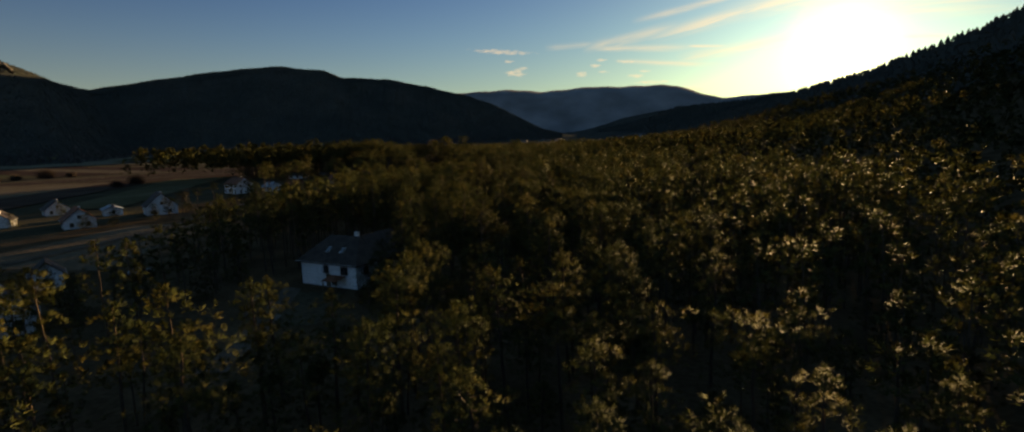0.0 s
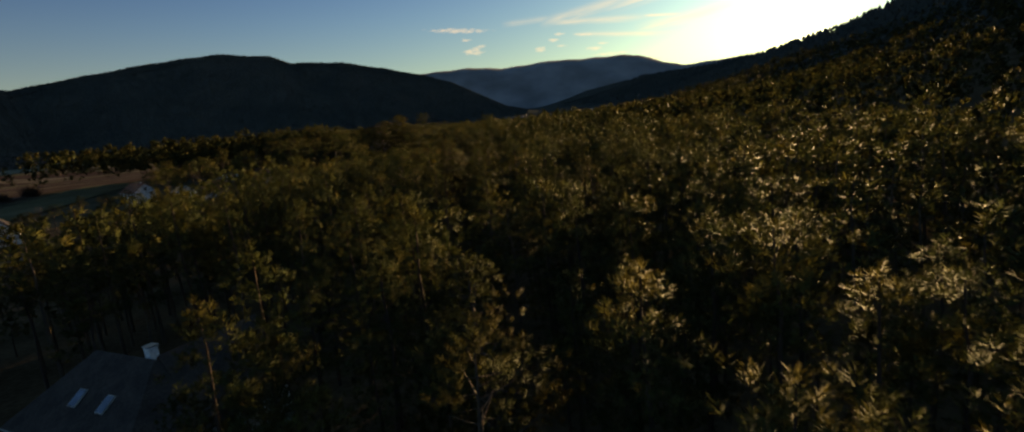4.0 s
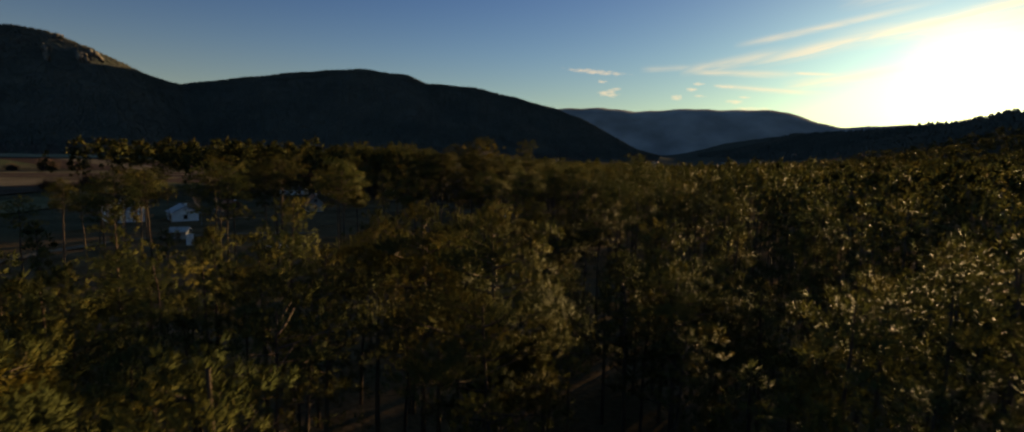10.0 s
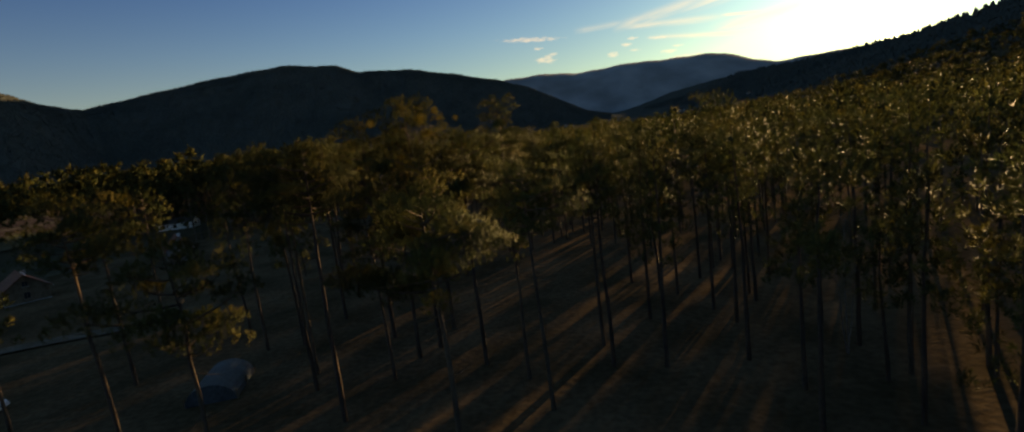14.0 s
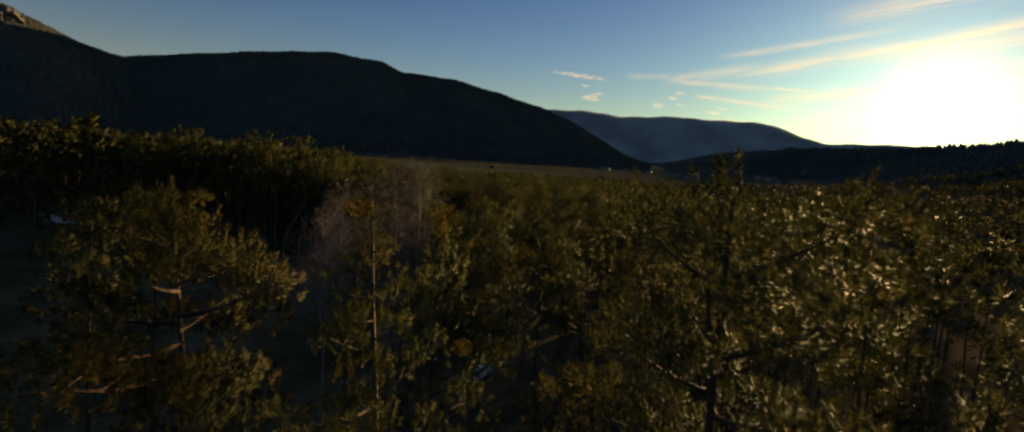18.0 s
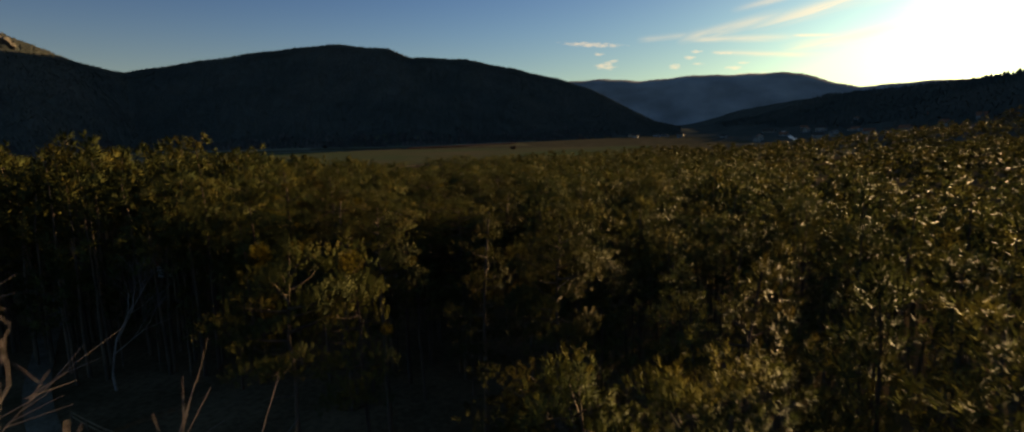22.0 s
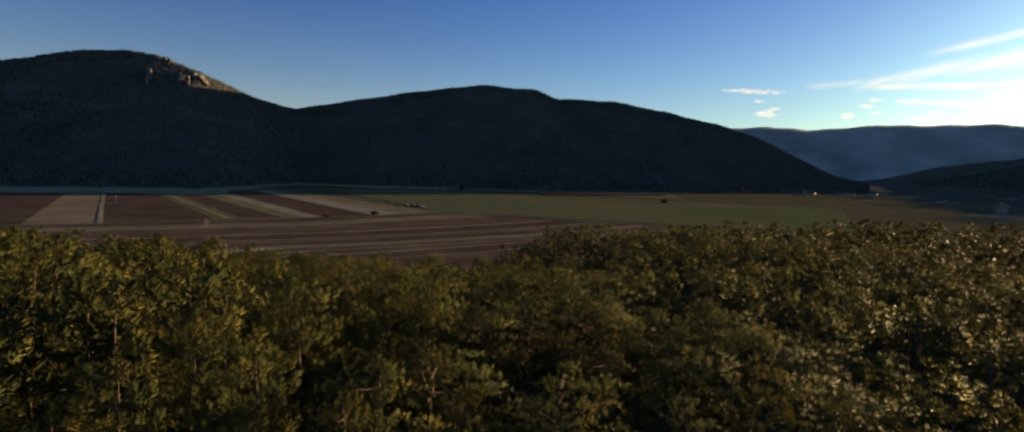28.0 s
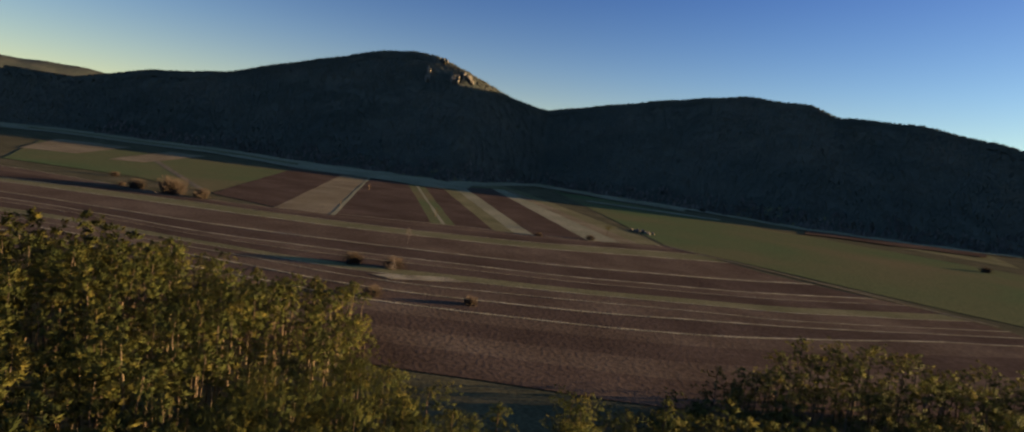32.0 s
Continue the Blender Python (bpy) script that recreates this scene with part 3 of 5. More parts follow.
PINE_LABELS = ["tall black pine with a bare reddish trunk and rounded crown", "black pine with dense dark green needle tufts", "tall old pine with a high umbrella crown",
               "slender pointed young black pine", "short bushy young pine with upright needle candles", "broad pine with olive green needle tufts", "tall layered black pine with a pointed top and long limbs", "broad old pine with a deep full crown and pale limbs", "young bushy pine with branches down to the ground"]


def slim(x, y):
    """How broad the crowns are: bushy in the young wood at the start and by the fields."""
    return 1.16 if y < 130 else 1.08 if y < 215 else 1.0 if y < 392 else 1.15 if y < 470 else 1.3


def clump_mesh(seed, blades=520):
    """A round, loose clump of small yellow-green leaves."""
    g = np.random.default_rng(seed)
    d = g.normal(0, 1, (blades, 3))
    d /= np.linalg.norm(d, axis=1)[:, None]
    p = d * (g.uniform(0.25, 1.0, (blades, 1)) ** 0.5) * np.array([0.5, 0.5, 0.4])
    side = np.cross(d + g.normal(0, 0.5, (blades, 3)), g.normal(0, 1, (blades, 3)))
    side /= np.linalg.norm(side, axis=1)[:, None]
    along = np.cross(d, side) + d * 0.4
    V = np.stack([p + side * 0.022, p - side * 0.022, p + along * 0.11], 1).reshape(-1, 3)
    return mesh_from("mistletoe", V, np.arange(len(V)).reshape(-1, 3), M_MISTLETOE, np.repeat(d, 3, 0))


CLUMPS = [clump_mesh(900 + i) for i in range(3)]


def infest(ob, n, seed, H, base, reach):
    """Hangs mistletoe clumps in the outer crown of a pine."""
    g = np.random.default_rng(seed)
    for i in range(n):
        a, f = g.uniform(0, 6.28), g.uniform(0.35, 0.95)
        r = reach * (1 - f ** 2.3) ** 0.5 * g.uniform(0.6, 0.95)
        m = mesh_part("mistletoe", CLUMPS[i % 3], ob, "round golden-green mistletoe clump")
        m["kind"] = "stuff"
        k = g.uniform(0.5, 1.15)
        m.matrix_basis = Matrix.LocRotScale((r * math.cos(a), r * math.sin(a), H * (base + (1 - base) * f)), Euler((0, 0, a)), (k, k, k))


def pine(lod, kind, x, y, turn, top):
    """A pine whose tip stands at the height `top`."""
    trunk, crown, H = PINES[lod, kind]
    z = ground_z(x, y) - 0.15
    k = (top - z) / H
    w = k ** 0.6 * slim(x, y)
    ob = thing("pine_tree", Matrix.LocRotScale((x, y, z), Euler((0, 0, turn)), (w, w, k)), PINE_LABELS[kind], "tree", "pines of the forest")
    mesh_part("trunk", trunk, ob)
    mesh_part("crown", crown, ob)
    return ob


FOREST_EDGE_X = [-420, -300, -268, -217, -210, -157, -134, -126, -130, -106, -74, -14, 35, 120, 260, 420]
FOREST_EDGE_Y = [470, 492, 512, 535, 562, 535, 535, 552, 625, 645, 705, 770, 790, 830, 880, 930]


def stand(x, y):
    """How thick the forest stands at a place, 0 to 1."""
    if y > np.interp(x, FOREST_EDGE_X, FOREST_EDGE_Y) - 2:
        return 0.0
    if math.hypot(x + 30, y - 97) < 12 or (abs(x + 44 - (y - 62) * 0.12) < 6 and 48 < y < 97) or (-40 < x < -25 and 72 < y < 92):
        return 0.0
    if y < 96 and -50 < x < -8:
        k = min(1.0, max(0.0, ((x + 29) * 12 - (y - 94) * 42) / (12 * 12 + 42 * 42)))
        if math.hypot(x + 29 - 12 * k, y - 94 + 42 * k) < 8.0 - 3.5 * k or (abs(x + 33 + (y - 62) * 0.15) < 7 and y > 48):
            return 0.0
    if -47 < x < -21 and 52 < y < 96:
        return 0.0
    if -62 < x < -38 and 318 < y < 364:
        return 0.0
    if -62 < x < -13 and 198 < y < 262:
        return 0.04
    if -115 < x < -60 and y < 60:
        return 0.75
    if -100 < x < -60 and 100 < y < 190 and x > -62 - (y - 100) * 0.38:
        return 0.75
    if x < -62 and y < 330:
        return 0.06 if x > -75 and y > 110 else 0.0
    if x < -120 and y < 372:
        return 0.0
    if -118 < x < -44 and 334 < y < 398:
        return 0.0
    if x < -44 and 215 < y < 345:
        return 0.2
    if x < 34 and 226 < y < 262:
        return 0.14 if x < -8 else 0.85
    if -42 < x < 40 and 268 < y < 312:
        return 0.08 if x < -14 else 0.5
    if -32 < x < 30 and 328 < y < 370:
        return 0.55
    if x < -270:
        return 0.0
    return 1.0


TOP_Y = [-40, 40, 80, 140, 215, 258, 266, 300, 340, 400, 450, 560, 900]
TOP_Z = [8, 9, 12, 14.3, 14, 15.5, 18.6, 18.8, 17.2, 16.4, 15.2, 12.5, 11]


def canopy_top(x, y):
    """Height of the forest's upper surface."""
    top = float(np.interp(y, TOP_Y, TOP_Z))
    # the old stand west of the clearing is taller and drops towards the fields
    west = float(smooth((-62.0 - x) / 45)) * float(smooth((y - 372) / 30)) * float(smooth((606 - y) / 24))
    top += west * (float(np.interp(y, [380, 410, 450, 500, 540, 570], [24.0, 24.4, 21.6, 16.6, 12.0, 8.6])) - top)
    if y < 215:  # young growth towards the village
        top -= 5.0 * float(smooth((-44 - x) / 18)) * float(smooth((215 - y) / 20))
    return top + ground_z(x, y) + 2.5 + 0.9 * float(lumps(x, y, 14, 2.2))


def path_at(y):
    return float(np.interp(y, [0, 90, 140, 200, 270, 324, 394, 440, 490], [0, -3, -5, -16, -26, -35, -52, -59, -80]))


def eye_at(y):
    return float(np.interp(y, [0, 40, 90, 138, 200, 267, 324, 394, 438, 489], [20.4, 19, 19.7, 18.5, 18.6, 22, 23.5, 21.5, 29, 43]))


# single trees that stand out: place, kind, height of the tip
BY_HOUSE = [(-21.4, 84.8, 8, 6.0), (-18.5, 88, 8, 8.0), (-16, 92.5, 3, 9.5), (-19.6, 80.5, 8, 5.0), (-22.6, 81.2, 8, 2.4), (-17.5, 76, 8, 4.5), (-21.0, 76.5, 8, 1.8), (-37.5, 103, 5, 10), (-44, 99, 5, 9), (-46.5, 91, 8, 5), (-48, 84, 8, 4), (-44.5, 106, 1, 10.5), (-8.2, 147.2, 4, 16.3), (-8.3, 154.1, 3, 16.0), (-19.4, 161, 5, 15),
    (-2.3, 157.4, 3, 13), (-12.7, 160, 3, 15.8)]
BY_GLADE = [(-50.8, 213.5, 0, 16.2), (-57.3, 221.3, 2, 17.0), (-54.5, 228, 0, 16.6), (-63.1, 232.7, 2, 18), (-41.1, 224.6, 0, 17.2), (-45.1, 231.6, 2, 18), (-58.6, 237, 0, 18), (-62.2, 244.4, 2, 18.4),
    (-52.1, 253.9, 2, 17.6), (-36.8, 257.4, 2, 19.2), (-24.6, 242.6, 0, 16.7), (-38.9, 245.1, 5, 15.3), (-26.6, 265.9, 0, 18.8), (-33.4, 268.6, 1, 19), (-11.6, 178.1, 5, 16.4), (-16.2, 182, 5, 16.2), (-20.5, 201.1, 4, 14.2),
    (-29.9, 207, 5, 10.9), (-68, 216, 2, 15.5), (-72, 226, 0, 16), (-18.9, 215.4, 5, 13.8), (-15.3, 222.7, 5, 13.4), (-6.7, 220.7, 5, 14.6), (-43, 267, 2, 19.4), (-46, 283, 0, 18.8),
    (-69, 253, 2, 17), (-63, 269, 0, 17.2), (-68, 281, 0, 17), (-103, 282, 0, 17), (-52, 275, 0, 17.4), (-31.3, 276.1, 7, 23.1), (-31.8, 270.9, 7, 22.6), (-37.6, 274.8, 7, 21.4)]
BY_MEADOW = [(-47.9, 293.5, 2, 19), (-25.2, 294.4, 7, 23.2), (-33.0, 299.3, 3, 22.1), (-40.6, 300.8, 5, 21.2), (-36.1, 333, 5, 19.2), (-58.3, 321, 2, 19), (-25.7, 307, 3, 19), (-33.6, 317, 5, 18), (-43.5, 321.5, 4, 17), (-37.7, 342, 5, 17),
    (-25.6, 355, 1, 19), (-36.7, 359.2, 1, 18.3)]
OLD_STAND = [(-73, 405.7, 7, 20.9), (-65.6, 401.4, 7, 20), (-62.6, 396.1, 7, 19.2), (-57.5, 392.5, 5, 18), (-56, 376, 5, 18), (-46.8, 382, 3, 19), (-53.6, 380, 4, 17.5), (-42, 382.5, 5, 18), (-67.6, 401.5, 1, 17.5), (-83, 412.6, 0, 19.5), (-72.5, 432, 1, 16), (-53.7, 411.3, 5, 15.5),
    (-46.2, 412.6, 5, 16), (-65.5, 414.4, 5, 16.5)]
BY_VILLAGE = [(-92, 246, 0, 14.2), (-97, 254, 2, 14.8), (-101, 243, 5, 12.5), (-88, 238, 1, 13.4), (-105, 262, 0, 14), (-112, 258, 5, 12.4), (-118, 270, 2, 14.4), (-96, 234, 0, 12.8), (-84, 229, 5, 12), (-110, 247, 1, 13), (-124, 280, 0, 13.6), (-90, 222, 1, 11.8)]
GARDENS = [(-64, 68, 8, 3.2), (-66, 80, 8, 3.6), (-60.5, 74, 8, 4.2), (-76, 66, 8, 2.6), (-72, 84.5, 8, 3.2), (-79, 91, 8, 3), (-88, 92, 8, 2.6), (-86, 78, 8, 3.2), (-134, 174, 8, 3), (-128, 206, 8, 4.5), (-125, 210, 5, 6), (-148, 206, 8, 2.8), (-167, 184, 8, 3),
    (-136, 293, 8, 5), (-128, 296, 5, 8.5), (-178, 219, 8, 3.2), (-131, 202, 8, 2.5), (-137, 176, 8, 2.2), (-123, 190, 8, 3.5), (-122, 197, 5, 5), (-125, 213, 8, 5), (-126, 222, 5, 6.5),
    (-124, 231, 0, 7.5), (-118, 233, 5, 7), (-110, 231, 0, 8), (-130, 180, 8, 2.5), (-104, 226, 5, 7), (-113, 222, 8, 5)]
MARKED = GARDENS + BY_HOUSE + BY_GLADE + BY_MEADOW + OLD_STAND + BY_VILLAGE
rng = np.random.default_rng(7)
for x, y, kind, top in MARKED:
    kind = 6 if kind == 3 and top > 18.5 else kind
    tree = pine(0 if abs(x - path_at(y)) < 24 else 1, kind, x, y, rng.uniform(0, 6.28), top)
    # the old trees round the meadow and past the clearing carry mistletoe
    if (262 < y < 312 and x < -31) or (374 < y < 408 and x < -52) or (158 < y < 162 and x < -12):
        infest(tree, 4, int(1000 + y), *SPEC[kind][:3])
spots = []
cell = 6.1
for gx in np.arange(-290, 430, cell):
    for gy in np.arange(-30, 900, cell):
        x, y = gx + rng.uniform(-2, 2), gy + rng.uniform(-2, 2)
        pick, kind_r, turn, low = rng.uniform(), rng.uniform(), rng.uniform(0, 6.28), rng.uniform() ** 1.5
        if pick > stand(x, y) * 0.92 or min((x - m[0]) ** 2 + (y - m[1]) ** 2 for m in MARKED) < 12:
            continue
        d = abs(x - path_at(y)) if y < 490 else math.hypot(x + 80, y - 490)
        if y > 430:
            d = min(d, 0.5 * math.hypot(x + 120, y - 535) + 14)
        if y < 8:
            d = max(d, 60.0)
        elif y < 110:
            d += 10
        top = canopy_top(x, y) - (6.0 if y > 120 else 2.5) * low + 1.0
        if y < 130:  # the young wood at the start is green down to the ground
            kind_r = 0.52 if kind_r < 0.6 else 0.72
        if y > 392 and kind_r > 0.79:
            kind_r = 0.1
        if d < 9:
            top = min(top, eye_at(y) - 3.6)
        spots.append((d, x, y, kind_r, turn, top))
# the young wood beside the fields stands closer still
for gx in np.arange(-285, 20, 5.2):
    for gy in np.arange(402, 720, 5.2):
        x, y = gx + rng.uniform(-1.8, 1.8), gy + rng.uniform(-1.8, 1.8)
        pick, kind_r, turn, low = rng.uniform(), rng.uniform(), rng.uniform(0, 6.28), rng.uniform()
        if pick > stand(x, y) * 0.8 or min((x - m[0]) ** 2 + (y - m[1]) ** 2 for m in MARKED) < 9:
            continue
        d = abs(x - path_at(y)) if y < 490 else math.hypot(x + 80, y - 490)
        d = min(d, 0.5 * math.hypot(x + 120, y - 535) + 14) if y > 430 else d
        top = canopy_top(x, y) - 1.2 - 5.0 * low
        if kind_r > 0.79:
            kind_r = 0.7
        if d < 9:
            top = min(top, eye_at(y) - 3.6)
        spots.append((d, x, y, kind_r, turn, top))
for gx in np.arange(-246, 110, 5.6):
    for gy in np.arange(0, 640, 5.6):
        x, y = gx + rng.uniform(-2, 2), gy + rng.uniform(-2, 2)
        pick, turn, low = rng.uniform(), rng.uniform(0, 6.28), rng.uniform()
        west = x < -76 and y > 366
        if (x < -118 or y > 400) and not west or (x < -190 and y < 470):
            continue
        if pick > stand(x, y) * (0.9 if y < 130 or west else 0.6 if y < 215 else 0.25) or min((x - m[0]) ** 2 + (y - m[1]) ** 2 for m in MARKED) < 7:
            continue
        d = abs(x - path_at(y)) + (12 if y < 110 or y > 430 else 0)
        top = (5.0 + 8.0 * low if y < 460 else 2.0 + 3.5 * low) if west else canopy_top(x, y) - 3.0 - 4.0 * low
        if d < 9:
            top = min(top, eye_at(y) - 4.5)
        spots.append((d + 4, x, y, 0.5 + 0.09 * rng.uniform() if rng.uniform() < 0.5 else 0.85, turn, top))
spots.sort()
N_FINE, N_SINGLE = 8, 262
for n, (d, x, y, kr, turn, top) in enumerate(spots[:N_SINGLE]):
    pine(0 if n < N_FINE else 1, int(kr * 6), x, y, turn, top)
rest = spots[N_SINGLE:]
mid_trees = [p for p in rest if p[0] < 33]
back_trees = [p for p in rest if 33 <= p[0] < 78]
far_trees = [p for p in rest if p[0] >= 78 and int(p[3] * 997) % 2 == 0]


def forest_stuff(name, spots, seed, lod, label):
    """Many trees joined into one mesh of crowns, with trunks where they show."""
    kinds = (0, 1, 3, 5, 4)
    protos = [pine_meshes(seed + i, *SPEC[k], lod) for i, k in enumerate(kinds)]
    tops = [SPEC[k][0] for k in kinds]
    for mat, layer in ((M_NEEDLE_FAR, 1), (M_BARK, 0)):
        if layer == 0 and lod >= 4:
            continue
        Vs, Fs, Ns, n = [], [], [], 0
        for _, x, y, kr, turn, top in spots:
            i = int(kr * 5)
            v, f = protos[i][layer][:2]
            z = ground_z(x, y) - 0.15
            k = (top - z) / tops[i]
            w, c, s = k ** 0.6 * slim(x, y), math.cos(turn), math.sin(turn)
            R = np.array([[c, s, 0], [-s, c, 0], [0, 0, 1]], np.float32)
            Vs.append(((v @ R) * np.array([w, w, k]) + np.array([x, y, z])).astype(np.float32))
            Fs.append(f + n)
            if layer:
                Ns.append((protos[i][1][2] @ R).astype(np.float32))
            n += len(v)
        nm = name if layer else name + "_trunks"
        me = mesh_from(nm, np.concatenate(Vs), np.concatenate(Fs), mat, np.concatenate(Ns) if layer else None)
        tagged(new(nm, me), label if layer else "straight brown pine trunks inside the closed forest", "forest", kind="stuff")


forest_stuff("pine_forest", mid_trees, 500, 2, "closed pine forest with rounded olive green crowns")
forest_stuff("pine_forest_back", back_trees, 600, 3, "deep pine forest beyond the nearest trees")
forest_stuff("pine_forest_far", far_trees, 700, 4, "dense dark pine forest on the valley side")

# woods on the hills
hr = np.random.default_rng(11)


def hill_trees(n, seed):
    """Small rounded and pointed tree crowns over the hill slopes and crests."""
    a = hr.uniform(-88, 9, n)
    rc, hc = np.interp(a, LEFT_AZ, LEFT_R), np.interp(a, LEFT_AZ, LEFT_H)
    rf = rc - np.clip(hc * 1.9, 120, 430)
    u = hr.uniform(-0.01, 1.12, n)
    u = np.where(hr.uniform(size=n) < 0.3, hr.uniform(0.95, 1.05, n), u)
    r = rf + u * (rc - rf)
    x, y = HC[0] + r * np.sin(np.radians(a)), HC[1] + r * np.cos(np.radians(a))
    return x, y, height(x, y)


def crowns_stuff(name, x, y, z, size, mat, label, seed, blades=6):
    g = np.random.default_rng(seed)
    n = len(x)
    h = size * g.uniform(0.7, 1.25, n)
    C = np.stack([x, y, z], -1)
    c = np.repeat(C, blades, 0)
    hh = np.repeat(h, blades)[:, None]
    # a ragged closed cone: one face to each side, all with tips of their own
    az_ = (np.repeat(g.uniform(0, 6.28, n), blades) + np.tile(np.arange(blades) * 6.2832 / blades, n))[:, None]
    rad = hh * 0.28 * g.uniform(0.75, 1.0, (n * blades, 1))
    lowz, topz = hh * g.uniform(-0.05, 0.15, (n * blades, 1)), hh * g.uniform(0.75, 1.0, (n * blades, 1))
    o = np.concatenate([np.cos(az_), np.sin(az_), az_ * 0], 1)
    sd = np.concatenate([-np.sin(az_), np.cos(az_), az_ * 0], 1)
    zz = np.array([[0, 0, 1.0]])
    p0 = c + o * rad * 1.2 + zz * lowz + sd * rad * 0.85
    p1 = c + o * rad * 1.2 + zz * lowz - sd * rad * 0.85
    p2 = c + o * rad * 0.1 + zz * topz
    V = np.stack([p1, p0, p2], 1).reshape(-1, 3)
    # shading follows the slope, with some round of each crown
    e = 12.0
    slope = np.stack([(height(x - e, y) - height(x + e, y)) / (2 * e), (height(x, y - e) - height(x, y + e)) / (2 * e), np.ones(n)], -1)
    N = np.repeat(slope / np.linalg.norm(slope, axis=1)[:, None], blades, 0) + o * 0.22
    N = np.repeat(N / np.linalg.norm(N, axis=1)[:, None], 3, 0)
    ob = new(name, mesh_from(name, V, np.arange(len(V)).reshape(-1, 3), mat, N))
    return tagged(ob, label, "woods", kind="stuff")


M_HILLTREE = material("hill_tree_crowns", [(0.055, 0.064, 0.06), (0.07, 0.076, 0.07), (0.092, 0.09, 0.08)], 0.006, 0.95, 0, 0.05, 0.04, 0.0, island=True, grain=(0.82, 1.2))
hx, hy, hz = hill_trees(34000, 1)
crowns_stuff("hill_woods", hx, hy, hz - 1.0, 7.5, M_HILLTREE, "mixed winter woodland covering the dark hills", 5)

# wooded mountain side opposite the fields
mx, my = hr.uniform(330, 760, 7000), hr.uniform(-250, 2300, 7000)
crowns_stuff("mountain_woods", mx, my, height(mx, my), 10, M_HILLTREE, "woodland on the steep mountain side under the sun", 6)

# ---- fields ----


def field(name, quad, mat, label, lift=0.06, nx=14, ny=3, wob=1.5, group="field strips"):
    """A strip of farmland: a sheet draped on the ground between four corners, with uneven edges."""
    q = np.asarray(quad, float)
    u, v = np.meshgrid(np.linspace(0, 1, nx), np.linspace(0, 1, ny))
    P = ((1 - u) * (1 - v))[..., None] * q[0] + (u * (1 - v))[..., None] * q[1] + (u * v)[..., None] * q[2] + ((1 - u) * v)[..., None] * q[3]
    x, y = P[..., 0], P[..., 1]
    x = x + wob * lumps(x, y, 31, 1.3)
    y = y + wob * lumps(x, y, 27, 2.7)
    V = np.stack([x, y, height(x, y) + lift], -1).reshape(-1, 3)
    i, j = np.arange(ny - 1)[:, None] * nx, np.arange(nx - 1)[None]
    f = np.stack([i + j, i + j + 1, i + nx + j + 1, i + nx + j], -1).reshape(-1, 4)
    return tagged(new(name, mesh_from(name, V, f, mat)), label, "field", group, "structure")


# block of strips that run towards the hill: near edge and far edge
NEAR = [(-480, 591), (-425, 612), (-398, 637), (-372, 690), (-366, 704), (-347, 721), (-330, 740), (-312, 772), (-292, 830)]
FAR = [(-722, 728), (-716, 790), (-706, 822), (-700, 870), (-686, 884), (-674, 902), (-655, 930), (-665, 985), (-672, 1040)]
KINDS = [(((0, 1, M_REDSOIL, "bare brown ploughed field strip"),)), ((0, 1, M_STUBBLE, "pale tan stubble field strip"),), ((0, 1, M_REDSOIL, "bare dark brown ploughed field strip"),),
         ((0, 0.45, M_GREEN, "narrow green winter crop strip"), (0.45, 0.6, M_HAY, "thin pale strip of dry grass"), (0.6, 1, M_GREEN, "narrow green winter crop strip")),
         ((0, 1, M_REDSOIL, "reddish brown ploughed strip"),), ((0, 0.5, M_OLIVE, "olive green fallow strip"), (0.5, 1, M_HAY, "pale dry grass strip")), ((0, 1, M_REDSOIL, "reddish brown ploughed strip"),),
         ((0, 0.4, M_HAY, "pale dry grass strip"), (0.4, 0.65, M_STUBBLE, "tan stubble strip"), (0.65, 1, M_OLIVE, "olive fallow grass strip"))]


def between(p, q, f):
    return (p[0] + (q[0] - p[0]) * f, p[1] + (q[1] - p[1]) * f)


for i, pieces in enumerate(KINDS):
    for f0, f1, m, lab in pieces:
        field("field", (between(NEAR[i], NEAR[i + 1], f0), between(NEAR[i], NEAR[i + 1], f1), between(FAR[i], FAR[i + 1], f1), between(FAR[i], FAR[i + 1], f0)), m, lab, 0.25, 6, 12, 0.8)
# bleached border line between the tan strip and the dark one
field("grass_margin", (between(NEAR[1], NEAR[2], 0.96), between(NEAR[1], NEAR[2], 1.04), between(FAR[1], FAR[2], 1.04), between(FAR[1], FAR[2], 0.96)), M_HAY, "bleached grass border between two strips", 0.4, 2, 12, 0.8, "grass margins")
field("field", ((-292, 832), (0, 838), (30, 1150), (-730, 1170)), M_GREEN, "broad green winter crop field", 0.2, 30, 18)
field("field", ((-450, 1240), (-142, 1230), (-200, 1420), (-530, 1330)), M_OLIVE, "dull fallow field under the hill", 0.3, 12, 8)


